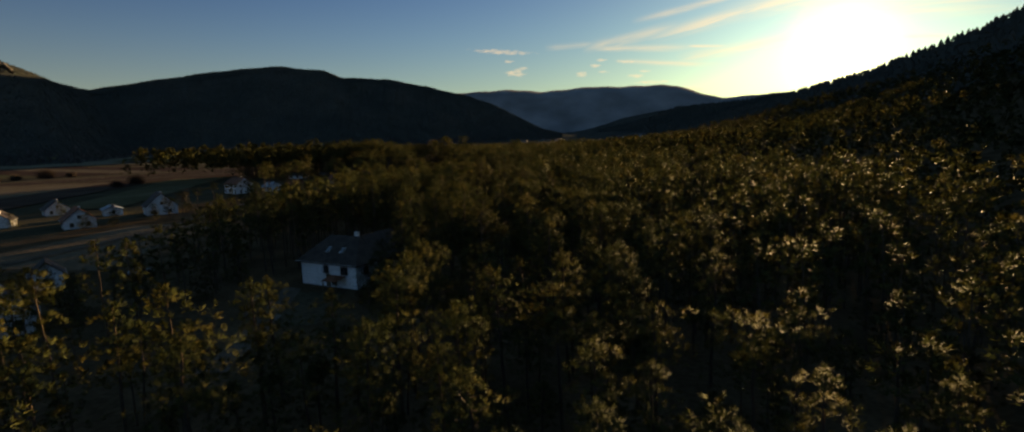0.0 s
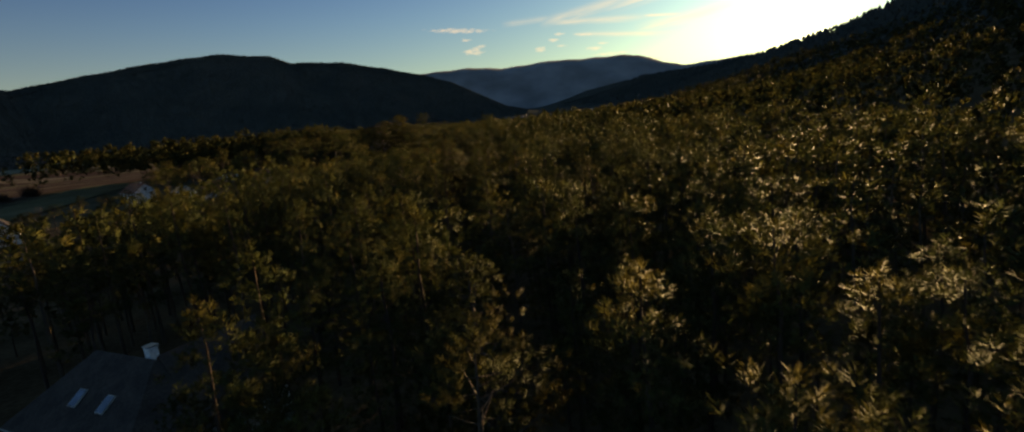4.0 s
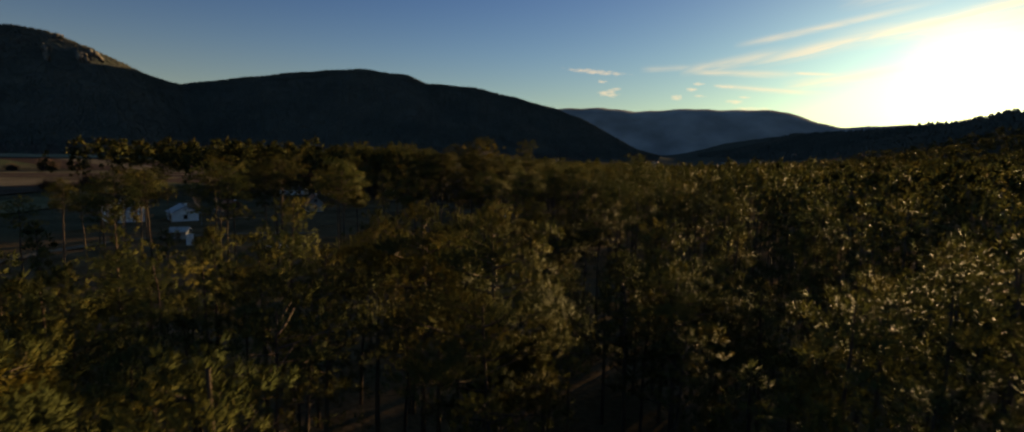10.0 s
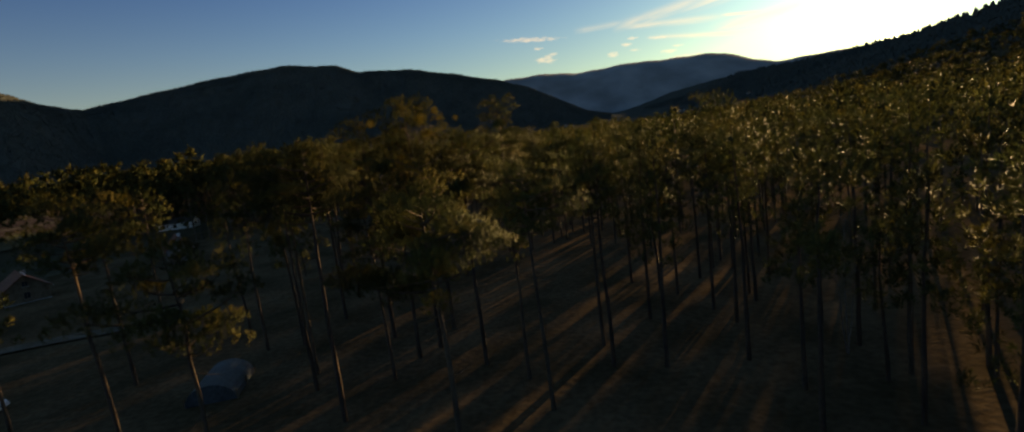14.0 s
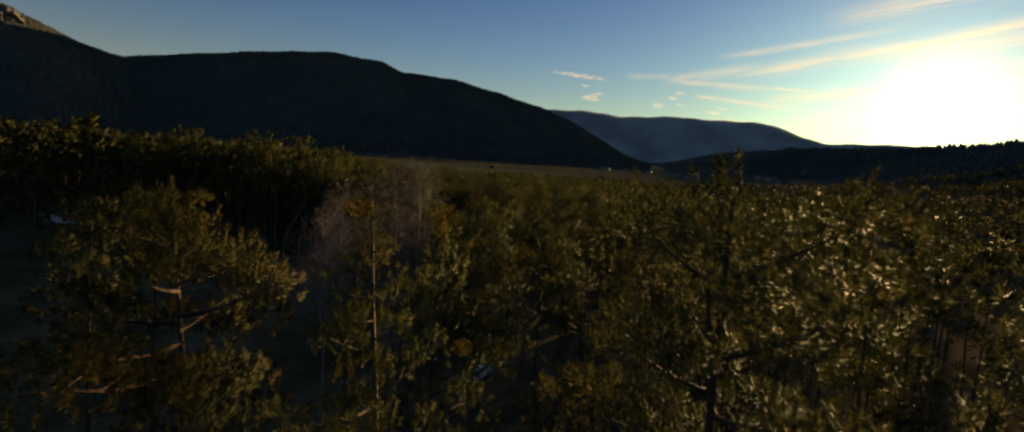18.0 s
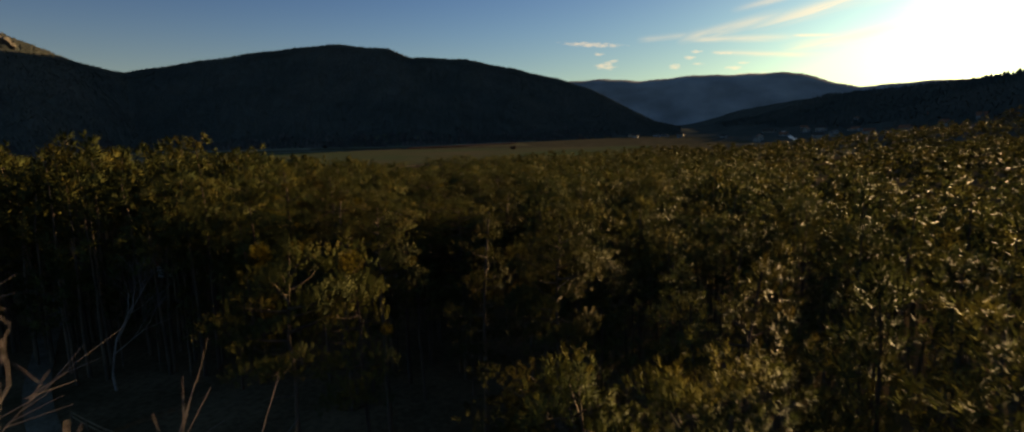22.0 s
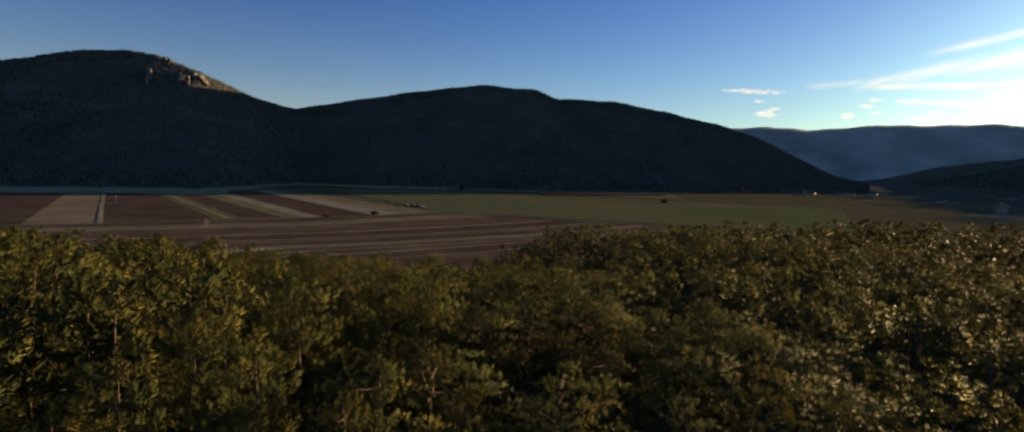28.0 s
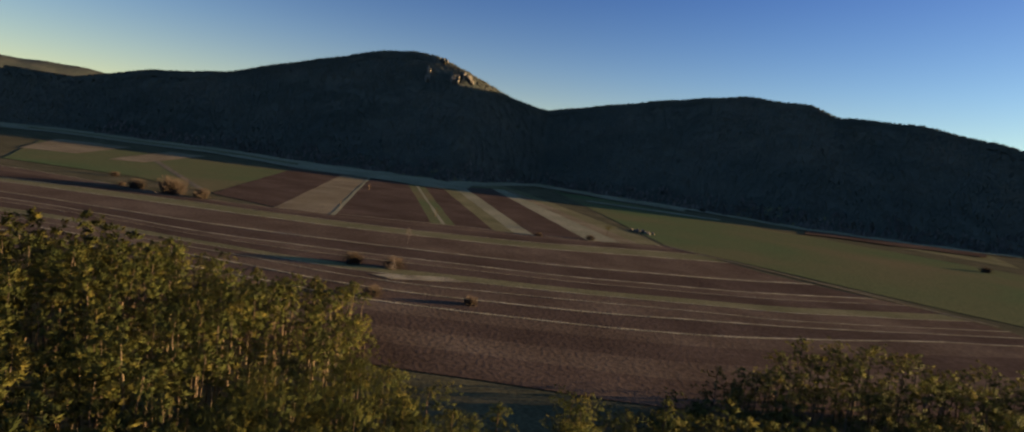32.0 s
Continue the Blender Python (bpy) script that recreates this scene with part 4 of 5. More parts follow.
# long strips that follow the valley: border lines from the road to the wood, each through a few bends
BORDERS = [[(-760, 300), (-593, 488), (-461, 568), (-419, 613), (-366, 703), (-311, 770), (-291, 830)],
           [(-690, 300), (-513, 489), (-436, 572), (-369, 635), (-311, 712), (-278, 796), (-262, 826)],
           [(-640, 300), (-470, 489), (-400, 545), (-345, 602), (-280, 682), (-232, 770), (-212, 812)],
           [(-600, 300), (-432, 489), (-375, 530), (-329, 562), (-240, 664), (-188, 748), (-159, 815)],
           ]
BORDERS += [[(-570, 300), (-405, 489), (-342, 536), (-286, 576), (-218, 660), (-170, 733), (-133, 817)],
           [(-545, 300), (-379, 489), (-310, 544), (-246, 589), (-201, 654), (-154, 716), (-108, 812)],
           [(-505, 300), (-350, 489), (-285, 530), (-221, 575), (-163, 652), (-126, 735), (-92, 800)],
           [(-460, 300), (-320, 489), (-262, 522), (-204, 562), (-150, 624), (-112, 690), (-70, 780)],
           [(-410, 300), (-280, 489), (-232, 508), (-186, 544), (-130, 600), (-98, 660), (-50, 766)]]
STRIPS = [(0, 1, M_SOIL), (1, 2, M_OLIVE), (2, 3, M_SOIL), (3, 4, M_SOIL), (4, 5, M_OLIVE), (5, 6, M_SOIL), (6, 7, M_SOIL), (7, 8, M_SOIL)]


def border(k, n=40):
    """Border line k (may lie between two borders), resampled evenly."""
    i = min(int(k), len(BORDERS) - 2)
    f = k - i
    p = np.array(BORDERS[i], float) * (1 - f) + np.array(BORDERS[i + 1], float) * f
    t = np.linspace(0, len(p) - 1, n)
    q = np.stack([np.interp(t, np.arange(len(p)), p[:, c]) for c in (0, 1)], -1)
    for _ in range(4):
        q[1:-1] = (q[:-2] + 2 * q[1:-1] + q[2:]) / 4
    return q


def long_strip(k0, k1, mat, label, lift, category="field", group="field strips"):
    a, b = border(k0), border(k1)
    rows = [a + (b - a) * f for f in (0, 0.5, 1)]
    V = []
    for r in rows:
        r = r + np.stack([lumps(r[:, 0], r[:, 1], 30, 1.0), lumps(r[:, 0], r[:, 1], 26, 2.0)], -1) * 0.9
        V.append(np.column_stack([r, height(r[:, 0], r[:, 1]) + lift]))
    n = len(a)
    i, j = np.arange(2)[:, None] * n, np.arange(n - 1)[None]
    f = np.stack([i + j, i + n + j, i + n + j + 1, i + j + 1], -1).reshape(-1, 4)
    return tagged(new("field" if category == "field" else "grass_margin", mesh_from("field", np.concatenate(V), f, mat)), label, category, group, "structure")


TEXT = {M_SOIL: "long brown ploughed strip", M_REDSOIL: "long dark reddish ploughed strip", M_OLIVE: "long strip of fallow grass", M_STUBBLE: "long tan stubble strip"}
for k0, k1, m in STRIPS:
    long_strip(k0, k0 + (k1 - k0) * 0.45, m, TEXT[m], 0.2)
    m2 = {M_SOIL: M_REDSOIL, M_OLIVE: M_SOIL, M_STUBBLE: M_OLIVE}[m]
    long_strip(k0 + (k1 - k0) * 0.45, k1, m2, TEXT[m2], 0.2)
for k in (0.03, 1.0, 1.45, 2.45, 3.0, 3.45, 4.45, 5.0, 5.45, 6.0):
    wide = 0.014 + 0.016 * (k * 7.3 % 1)
    long_strip(k - wide, k + wide, M_GRASSLINE, "line of bleached dry grass between two strips", 0.35, "grass margin", "grass margins")
field("grass_margin", ((-259, 588), (-250, 592), (-239, 616), (-248, 615)), M_GRASSLINE, "patch of tall bleached grass at the wood's edge", 0.4, 8, 8, 1.2, "grass margins")
# small farm tracks: along the near edge of the block, and along the strips' ends
field("farm_track", ((-294, 832), (-112, 820), (-112, 816), (-294, 828)), M_GRAVEL, "pale gravel farm track at the ends of the strips", 0.4, 20, 2, 0.3, "tracks")
field("farm_track", ((-760, 606), (-480, 590), (-480, 586), (-760, 600)), M_GRAVEL, "pale gravel farm track beside the fields", 0.4, 20, 2, 0.3, "tracks")
# fields further west
WEST = [((-560, 560), (-480, 590), (-722, 728), (-800, 640), M_GREEN, "green winter crop field"), ((-640, 490), (-560, 560), (-800, 640), (-900, 520), M_GREEN, "broad green field with pale stripes"),
        ((-760, 500), (-740, 540), (-920, 610), (-960, 540), M_STUBBLE, "narrow tan stubble strip"), ((-700, 560), (-690, 585), (-860, 680), (-880, 640), M_STUBBLE, "narrow tan stubble strip"),
        ((-722, 735), (-700, 830), (-860, 860), (-880, 770), M_SOIL, "dark ploughed field below the hill"), ((-690, 850), (-660, 1030), (-780, 1080), (-840, 900), M_OLIVE, "fallow meadow below the hill"),
        ((-900, 300), (-640, 300), (-650, 470), (-960, 480), M_OLIVE, "fallow meadow"), ((-440, 160), (-250, 160), (-330, 470), (-540, 470), M_STUBBLE, "tan stubble field"),
        ((-250, 150), (-200, 150), (-300, 480), (-335, 480), M_SOIL, "brown ploughed strip"), ((-200, 240), (-170, 240), (-240, 470), (-290, 480), M_OLIVE, "strip of fallow grass")]
for n, (a, b, c, d, m, lab) in enumerate(WEST):
    field("field", (a, b, c, d), m, lab, 0.3 if n < 2 else 0.5, 12, 8)

# pale meadows along the foot of the hills, and a dark low strip in front of them


def foot_meadow(a0, a1, d0, d1, mat, label, lift, n=30):
    """A band that follows the foot of the hills between two bearings, d0 to d1 metres in front of it."""
    a = np.linspace(a0, a1, n)
    rc, hc = np.interp(a, LEFT_AZ, LEFT_R), np.interp(a, LEFT_AZ, LEFT_H)
    foot = rc - np.clip(hc * 1.9, 120, 430)
    rows = []
    for f in (0, 0.5, 1):
        r = foot - (d0 + (d1 - d0) * f) + 4 * lumps(a * 25, a * 0 + f * 40, 30, 1.0)
        x, y = HC[0] + r * np.sin(np.radians(a)), HC[1] + r * np.cos(np.radians(a))
        rows.append(np.column_stack([x, y, height(x, y) + lift]))
    i, j = np.arange(2)[:, None] * n, np.arange(n - 1)[None]
    f = np.stack([i + j, i + n + j, i + n + j + 1, i + j + 1], -1).reshape(-1, 4)
    return tagged(new("field", mesh_from("field", np.concatenate(rows), f, mat)), label, "field", "meadows under the hill", "structure")


foot_meadow(-98, -50, 6, 185, M_HAY, "pale dry hay meadow along the foot of the hill", 1.0, 90)
foot_meadow(-86, -66, 90, 130, M_OLIVE, "dull green meadow below the hill", 1.3)
foot_meadow(-50, -30, 4, 120, M_HAY, "pale dry hay meadow along the foot of the hill", 1.0, 60)
foot_meadow(-30, -6, 4, 60, M_HAY, "pale dry meadow under the hill", 1.0)
foot_meadow(-20, -8, 64, 140, M_REDSOIL, "brown ploughed field under the hill", 1.2)
field("field", ((-689, 1142), (-466, 1294), (-474, 1310), (-698, 1160)), M_REDSOIL, "dark ploughed strip in the fields", 0.9, 14, 3, 3.0)
field("field", ((-560, 1060), (-420, 1150), (-432, 1176), (-580, 1082)), M_HAY, "narrow pale strip of dry grass", 0.8, 14, 3, 2.0)

# ---- bare trees and shrubs ----


def bare_tree_mesh(seed, H, stems=1, spread=0.5, depth=5, thick=0.011):
    """A leafless broad tree: tapered limbs that fork down to fine twigs. Returns (trunk mesh, twig mesh) data."""
    g = np.random.default_rng(seed)
    wood, twig = [], []

    def grow(p, d, L, r, level):
        n = 4
        pts = [p]
        for _ in range(n - 1):
            d = d + g.normal(0, 0.10, 3) + np.array([0, 0, 0.05])
            d = d / np.linalg.norm(d)
            pts.append(pts[-1] + d * L / (n - 1))
        (wood if level < 3 else twig).append(tube(pts, np.linspace(r, r * 0.6, n) * (1.0 if level < 3 else 1.5), 6 if level == 0 else 4 if level < 3 else 3))
        if level >= depth:
            return
        kids = 3 if level < 2 else g.integers(3, 5)
        for q in range(kids):
            f = g.uniform(0.45, 1.0) if q else 1.0
            i = min(n - 2, int(f * (n - 1)))
            base = pts[i] + (pts[i + 1] - pts[i]) * (f * (n - 1) - i)
            nd = d + g.normal(0, spread, 3) * np.array([1, 1, 0.6]) + np.array([0, 0, 0.18])
            grow(base, nd / np.linalg.norm(nd), L * g.uniform(0.58, 0.8), r * (0.62 if q == 0 else 0.45), level + 1)

    for q in range(stems):
        a = g.uniform(0, 6.28)
        tilt = 0.05 if stems == 1 else 0.32
        grow(np.array([0.15 * math.cos(a) * (stems > 1), 0.15 * math.sin(a) * (stems > 1), -0.1]), np.array([math.cos(a) * tilt, math.sin(a) * tilt, 1.0]), H * 0.36, thick * H, 0)
    return join(wood), join(twig)


BARE = []
for seed, stems, spread, thick in ((1, 1, 0.5, 0.011), (2, 1, 0.42, 0.010), (5, 3, 0.34, 0.007), (9, 1, 0.6, 0.011)):
    w, t = bare_tree_mesh(seed, 16.0, stems, spread, 5, thick)
    BARE.append((mesh_from("trunk", *w, M_BIRCH), mesh_from("branchwork", *t, M_TWIG), max(w[0][:, 2].max(), t[0][:, 2].max())))


def leader_tree_mesh(seed, H):
    """A leafless tree with one straight leader and many upswept side limbs set with twigs."""
    g = np.random.default_rng(seed)
    zs = np.linspace(0, H, 10)
    ax = np.column_stack([np.cumsum(g.normal(0, 0.06, (10, 2)), 0), zs])
    wood, twig = [tube(ax, 0.0052 * H * (1 - zs / H) ** 0.8 + 0.01, 7)], []
    for b in range(84):
        f = (b + g.uniform()) / 84
        z = H * (0.36 + 0.63 * f)
        p0 = np.array([np.interp(z, zs, ax[:, 0]), np.interp(z, zs, ax[:, 1]), z])
        a = b * 2.4 + g.normal(0, 0.5)
        L = H * (0.05 + 0.2 * (1 - f) ** 0.8) * g.uniform(0.6, 1.15)
        o = np.array([math.cos(a), math.sin(a), 0])
        sv = np.linspace(0, 1, 5)
        pts = p0 + o * (L * sv)[:, None] + np.array([0, 0, 1.0]) * (L * (0.25 * sv + 0.55 * sv ** 2))[:, None] + np.cumsum(g.normal(0, 0.03 * L, (5, 3)), 0) * sv[:, None]
        wood.append(tube(pts, np.linspace(0.024, 0.008, 5) * (0.5 + 0.7 * (1 - f)), 4))
        for q in range(9):
            t = g.uniform(0.25, 1.0)
            b0 = np.array([np.interp(t, sv, pts[:, c]) for c in range(3)])
            d = o * 0.6 + g.normal(0, 0.5, 3) + np.array([0, 0, 0.7])
            l2 = L * g.uniform(0.22, 0.5)
            e = b0 + d / np.linalg.norm(d) * l2
            m_ = (b0 + e) / 2 + g.normal(0, 0.06 * l2, 3)
            twig.append(tube([b0, m_, e], [0.0085, 0.007, 0.005], 3))
            for _ in range(5):
                d2 = d + g.normal(0, 0.6, 3)
                w0 = b0 + (e - b0) * g.uniform(0.3, 1.0)
                twig.append(tube([w0, w0 + d2 / np.linalg.norm(d2) * l2 * g.uniform(0.35, 0.7)], [0.0075, 0.005], 3))
    return join(wood), join(twig)


def birch_mesh(seed, H):
    """Two slim pale stems in a narrow V, bare below, with fine upright twigs in the upper third."""
    g = np.random.default_rng(seed)
    wood, twig = [], []
    for q, (lean, hh) in enumerate(((0.03, 1.0), (0.17, 0.86), (0.1, 0.72))):
        a = q * 2.5 + 0.4
        zs = np.linspace(0, H * hh, 9)
        o = np.array([math.cos(a), math.sin(a)])
        ax = np.column_stack([o * (lean * zs)[:, None] + np.cumsum(g.normal(0, 0.07, (9, 2)), 0), zs])
        wood.append(tube(ax, np.linspace(0.0042, 0.0009, 9) * H, 6))
        for b in range(22):
            z = H * hh * g.uniform(0.55, 0.99)
            p0 = np.array([np.interp(z, zs, ax[:, 0]), np.interp(z, zs, ax[:, 1]), z])
            d = np.append(g.normal(0, 0.45, 2), 1.0)
            L = H * 0.1 * g.uniform(0.5, 1.3)
            e = p0 + d / np.linalg.norm(d) * L
            twig.append(tube([p0, (p0 + e) / 2 + g.normal(0, 0.05, 3), e], [0.014, 0.011, 0.006], 3))
            for _ in range(6):
                w0 = p0 + (e - p0) * g.uniform(0.3, 1.0)
                d2 = d + g.normal(0, 0.5, 3)
                twig.append(tube([w0, w0 + d2 / np.linalg.norm(d2) * L * g.uniform(0.3, 0.6)], [0.0075, 0.005], 3))
    return join(wood), join(twig)


for w, t in (leader_tree_mesh(31, 24.0), leader_tree_mesh(32, 22.0), birch_mesh(33, 22.0)):
    BARE.append((mesh_from("trunk", *w, M_BIRCH), mesh_from("branchwork", *t, M_TWIG), max(w[0][:, 2].max(), t[0][:, 2].max())))


def bare_tree(kind, x, y, top, turn, label, group="bare trees"):
    w, t, H = BARE[kind]
    z = ground_z(x, y)
    k = (top - z) / H
    ob = thing("bare_tree", Matrix.LocRotScale((x, y, z - 0.1), Euler((0, 0, turn)), (k, k, k)), label, "tree", group)
    mesh_part("trunk", w, ob)
    mesh_part("branchwork", t, ob)
    return ob


for kind, x, y, top, turn, lab in ((5, -51.9, 336.2, 17.6, 0.3, "pale leafless tree standing alone on the meadow"), (5, -55.6, 348.2, 19.3, 1.9, "leafless grey-brown tree with fine upswept twigs"),
                                   (5, -51.7, 347.1, 20.3, 4.0, "leafless tree with a dense web of twigs"), (4, -49.6, 349.4, 22.2, 2.2, "tall leafless tree with a straight trunk and pale upswept limbs"),
                                   (4, -47.3, 352.3, 22.4, 5.1, "tall leafless tree with upright limbs lit by low sun"), (6, -46.4, 355.5, 19.7, 0.8, "white-barked birch with several slim bare stems"),
                                   (6, -43.0, 360, 14.0, 2.0, "young bare birch with thin stems"), (5, -58.5, 353, 15.0, 1.0, "leafless tree at the clearing's edge"), (1, -62, 357, 12.0, 1.4, "low leafless tree beside the meadow"),
                                   (1, -90, 398, 13.0, 0.4, "leafless tree among the pines"), (6, 3, 262, 10.5, 0.9, "slim bare birch under the pines"),
                                   (3, -142, 292, 8.0, 1.1, "leafless garden tree with a reddish web of twigs"), (1, -128, 222, 7.0, 2.8, "leafless garden tree beside the houses"), (3, -152, 186, 5.0, 0.3, "small bare orchard tree"), (1, -118, 296, 8.5, 4.4, "bare tree by the white house")):
    bare_tree(kind, x, y, top, turn, lab)

# a leafless bush with a mass of thin stems, for hedges and field edges


def bush_mesh(seed, size):
    g = np.random.default_rng(seed)
    out = []
    for _ in range(420):
        a, lean = g.uniform(0, 6.28), g.uniform(0.1, 1.0)
        d = np.array([math.cos(a) * lean, math.sin(a) * lean, 1.0])
        d /= np.linalg.norm(d)
        L = size * g.uniform(0.55, 1.0)
        p = g.normal(0, 0.16 * size, 3) * [1, 1, 0]
        pts = [p]
        for _ in range(3):
            d = d + g.normal(0, 0.22, 3)
            d /= np.linalg.norm(d)
            pts.append(pts[-1] + d * L / 3)
        out.append(tube(pts, np.array([0.05, 0.04, 0.028, 0.01]) * size * 0.3, 3))
    return join(out)


M_BUSH = material("bush_twigs", [(0.05, 0.039, 0.033), (0.072, 0.056, 0.047), (0.095, 0.075, 0.062)], 0.4, 0.9, 0, 3, 0.15, 0.0)
BUSHES = [mesh_from("bare_bush", *bush_mesh(s, 4.0), M_BUSH) for s in (1, 2)]
for i, (x, y, size, lab) in enumerate(((-470, 566, 3.4, "large round leafless bush, brown, among the fields"), (-488, 551, 2.1, "leafless brown field bush"), (-455, 579, 2.0, "leafless field bush beside a grass strip"), (-500, 545, 1.0, "low leafless bush on grass"),
                                       (-557, 548, 1.2, "low dark bush on a field edge"), (-276, 590, 1.6, "bare bush at the wood's edge"), (-266, 602, 1.6, "bare bush at the wood's edge"), (-330, 744, 0.9, "small bare bush between strips"),
                                       (-315, 777, 1.2, "small dark bush at the strips' end"), (-513, 1274, 2.0, "dark bush under the hill"), (-156, 1112, 1.7, "round bush in the green field"), (-232, 575, 1.2, "bare bush on the field edge"),
                                       (-288, 428, 2.4, "bare round bush among the strips"), (-280, 396, 1.8, "bare bush on a field strip"), (-215, 600, 1.0, "low scrub on a grass margin"))):
    b = new("bare_bush", BUSHES[i % 2])
    b.matrix_basis = Matrix.LocRotScale((x, y, ground_z(x, y) - 0.1), Euler((0, 0, i * 1.3)), (size, size, size * 0.9))
    tagged(b, lab, "bush", "bushes in the fields")
for x, y, top, lab in ((-310, 635, 7.5, "bare roadside tree between field strips"), (-885, 1079, 22, "bare tree under the hill"), (-250, 592, 6.0, "thin bare tree at the wood's edge")):
    bare_tree(5, x, y, top, x * 0.1, lab, "field trees")
pine(1, 5, -328, 811, 0.4, ground_z(-328, 811) + 8)

# grey leafless trees along the foot of the hills
fr = np.random.default_rng(21)
fa = fr.uniform(-82, 2, 1500)
frc, fhc = np.interp(fa, LEFT_AZ, LEFT_R), np.interp(fa, LEFT_AZ, LEFT_H)
frr = frc - np.clip(fhc * 1.9, 120, 430) + fr.uniform(-18, 45, 1500) + 14 * np.sin(fa * 1.7)
ffx, ffy = HC[0] + frr * np.sin(np.radians(fa)), HC[1] + frr * np.cos(np.radians(fa))
M_EDGE = material("grey_winter_crowns", [(0.075, 0.068, 0.066), (0.105, 0.092, 0.088), (0.14, 0.12, 0.112)], 0.01, 0.9, 0, 0.06, 0.2, 0.1, 0.3, island=True)
crowns_stuff("wood_edge", ffx, ffy, height(ffx, ffy) - 0.3, 9, M_EDGE, "grey leafless trees along the foot of the hill", 8)

# ---- limestone cliffs on the highest hill ----


def rock_face(name, az_, u0, u1, wide, seed, label):
    """A broken slab of pale rock lying against the slope: columns of facets of uneven depth."""
    g = np.random.default_rng(seed)
    rc, hc = float(np.interp(az_, LEFT_AZ, LEFT_R)), float(np.interp(az_, LEFT_AZ, LEFT_H))
    rf = rc - min(430, max(120, hc * 1.9))
    nx, nz = 11, 9
    V = []
    for k in range(nz):
        for i in range(nx):
            u = u0 + (u1 - u0) * k / (nz - 1) + g.normal(0, 0.006)
            half = wide * (1 - 0.35 * abs(2 * k / (nz - 1) - 1) ** 2)
            a = radians(az_ + (i / (nx - 1) - 0.5) * half + g.normal(0, 0.04))
            rr = rf + u * (rc - rf)
            x, y = HC[0] + rr * math.sin(a), HC[1] + rr * math.cos(a)
            edge = i in (0, nx - 1) or k in (0, nz - 1)
            out = -2.0 if edge else g.uniform(3, 11)
            V.append((x - out * math.sin(a), y - out * math.cos(a), ground_z(x, y) + (-1 if edge else g.uniform(2, 9))))
    i, j = np.arange(nz - 1)[:, None] * nx, np.arange(nx - 1)[None]
    f = np.stack([i + j, i + j + 1, i + nx + j + 1, i + nx + j], -1).reshape(-1, 4)
    return tagged(new(name, mesh_from(name, V, f, M_LIME)), label, "cliff", "cliffs of the hill")


rock_face("cliff", -56.0, 0.78, 0.89, 0.55, 3, "pale grey limestone cliff on the wooded hill")
rock_face("cliff", -53.4, 0.82, 0.90, 1.0, 4, "broken limestone crag below the ridge")
rock_face("cliff", -54.6, 0.97, 1.02, 0.8, 5, "rocky limestone crest of the hill")
rock_face("cliff", -52.2, 0.88, 0.96, 1.4, 6, "scattered pale rocks on the hill's shoulder")

# ---- houses ----


def prism(bm, pts2, y0, y1):
    """Extrude a closed outline in the x-z plane from y0 to y1."""
    a = [bm.verts.new((x, y0, z)) for x, z in pts2]
    b = [bm.verts.new((x, y1, z)) for x, z in pts2]
    bm.faces.new(a)
    bm.faces.new(b[::-1])
    n = len(a)
    for i in range(n):
        bm.faces.new((a[i], b[i], b[(i + 1) % n], a[(i + 1) % n]))
    bmesh.ops.recalc_face_normals(bm, faces=bm.faces[:])
    return bm


def window_part(parent, x, y, z, w, h, face, glass=None):
    """A window set 3 cm proud of a wall: frame bars, pane and sill. face: 'front' (-y), 'back', 'left' (-x) or 'right'."""
    turn = {"front": 0, "right": 90, "back": 180, "left": 270}[face]
    m = pose(x, y, z, 0, 0, turn)
    bm = bmesh.new()
    for bx, bz, sx, sz in ((-w / 2, h / 2, 0.09, h), (w / 2, h / 2, 0.09, h), (0, 0, w, 0.09), (0, h, w, 0.09), (0, h / 2, 0.06, h)):
        bmesh.ops.create_cube(bm, size=1.0, matrix=pose(bx, -0.03, bz) @ Matrix.Diagonal((sx, 0.08, sz, 1)))
    fr_ = part("window", bm, M_WOOD, parent, "dark framed window")
    fr_.matrix_basis = m
    pane = part("pane", box_bm((w - 0.06, 0.03, h - 0.06), (0, -0.01, 0.03)), glass or M_GLASS, fr_)
    sill = part("sill", box_bm((w + 0.24, 0.16, 0.05), (0, -0.07, -0.09)), M_CONCRETE, fr_)
    return fr_


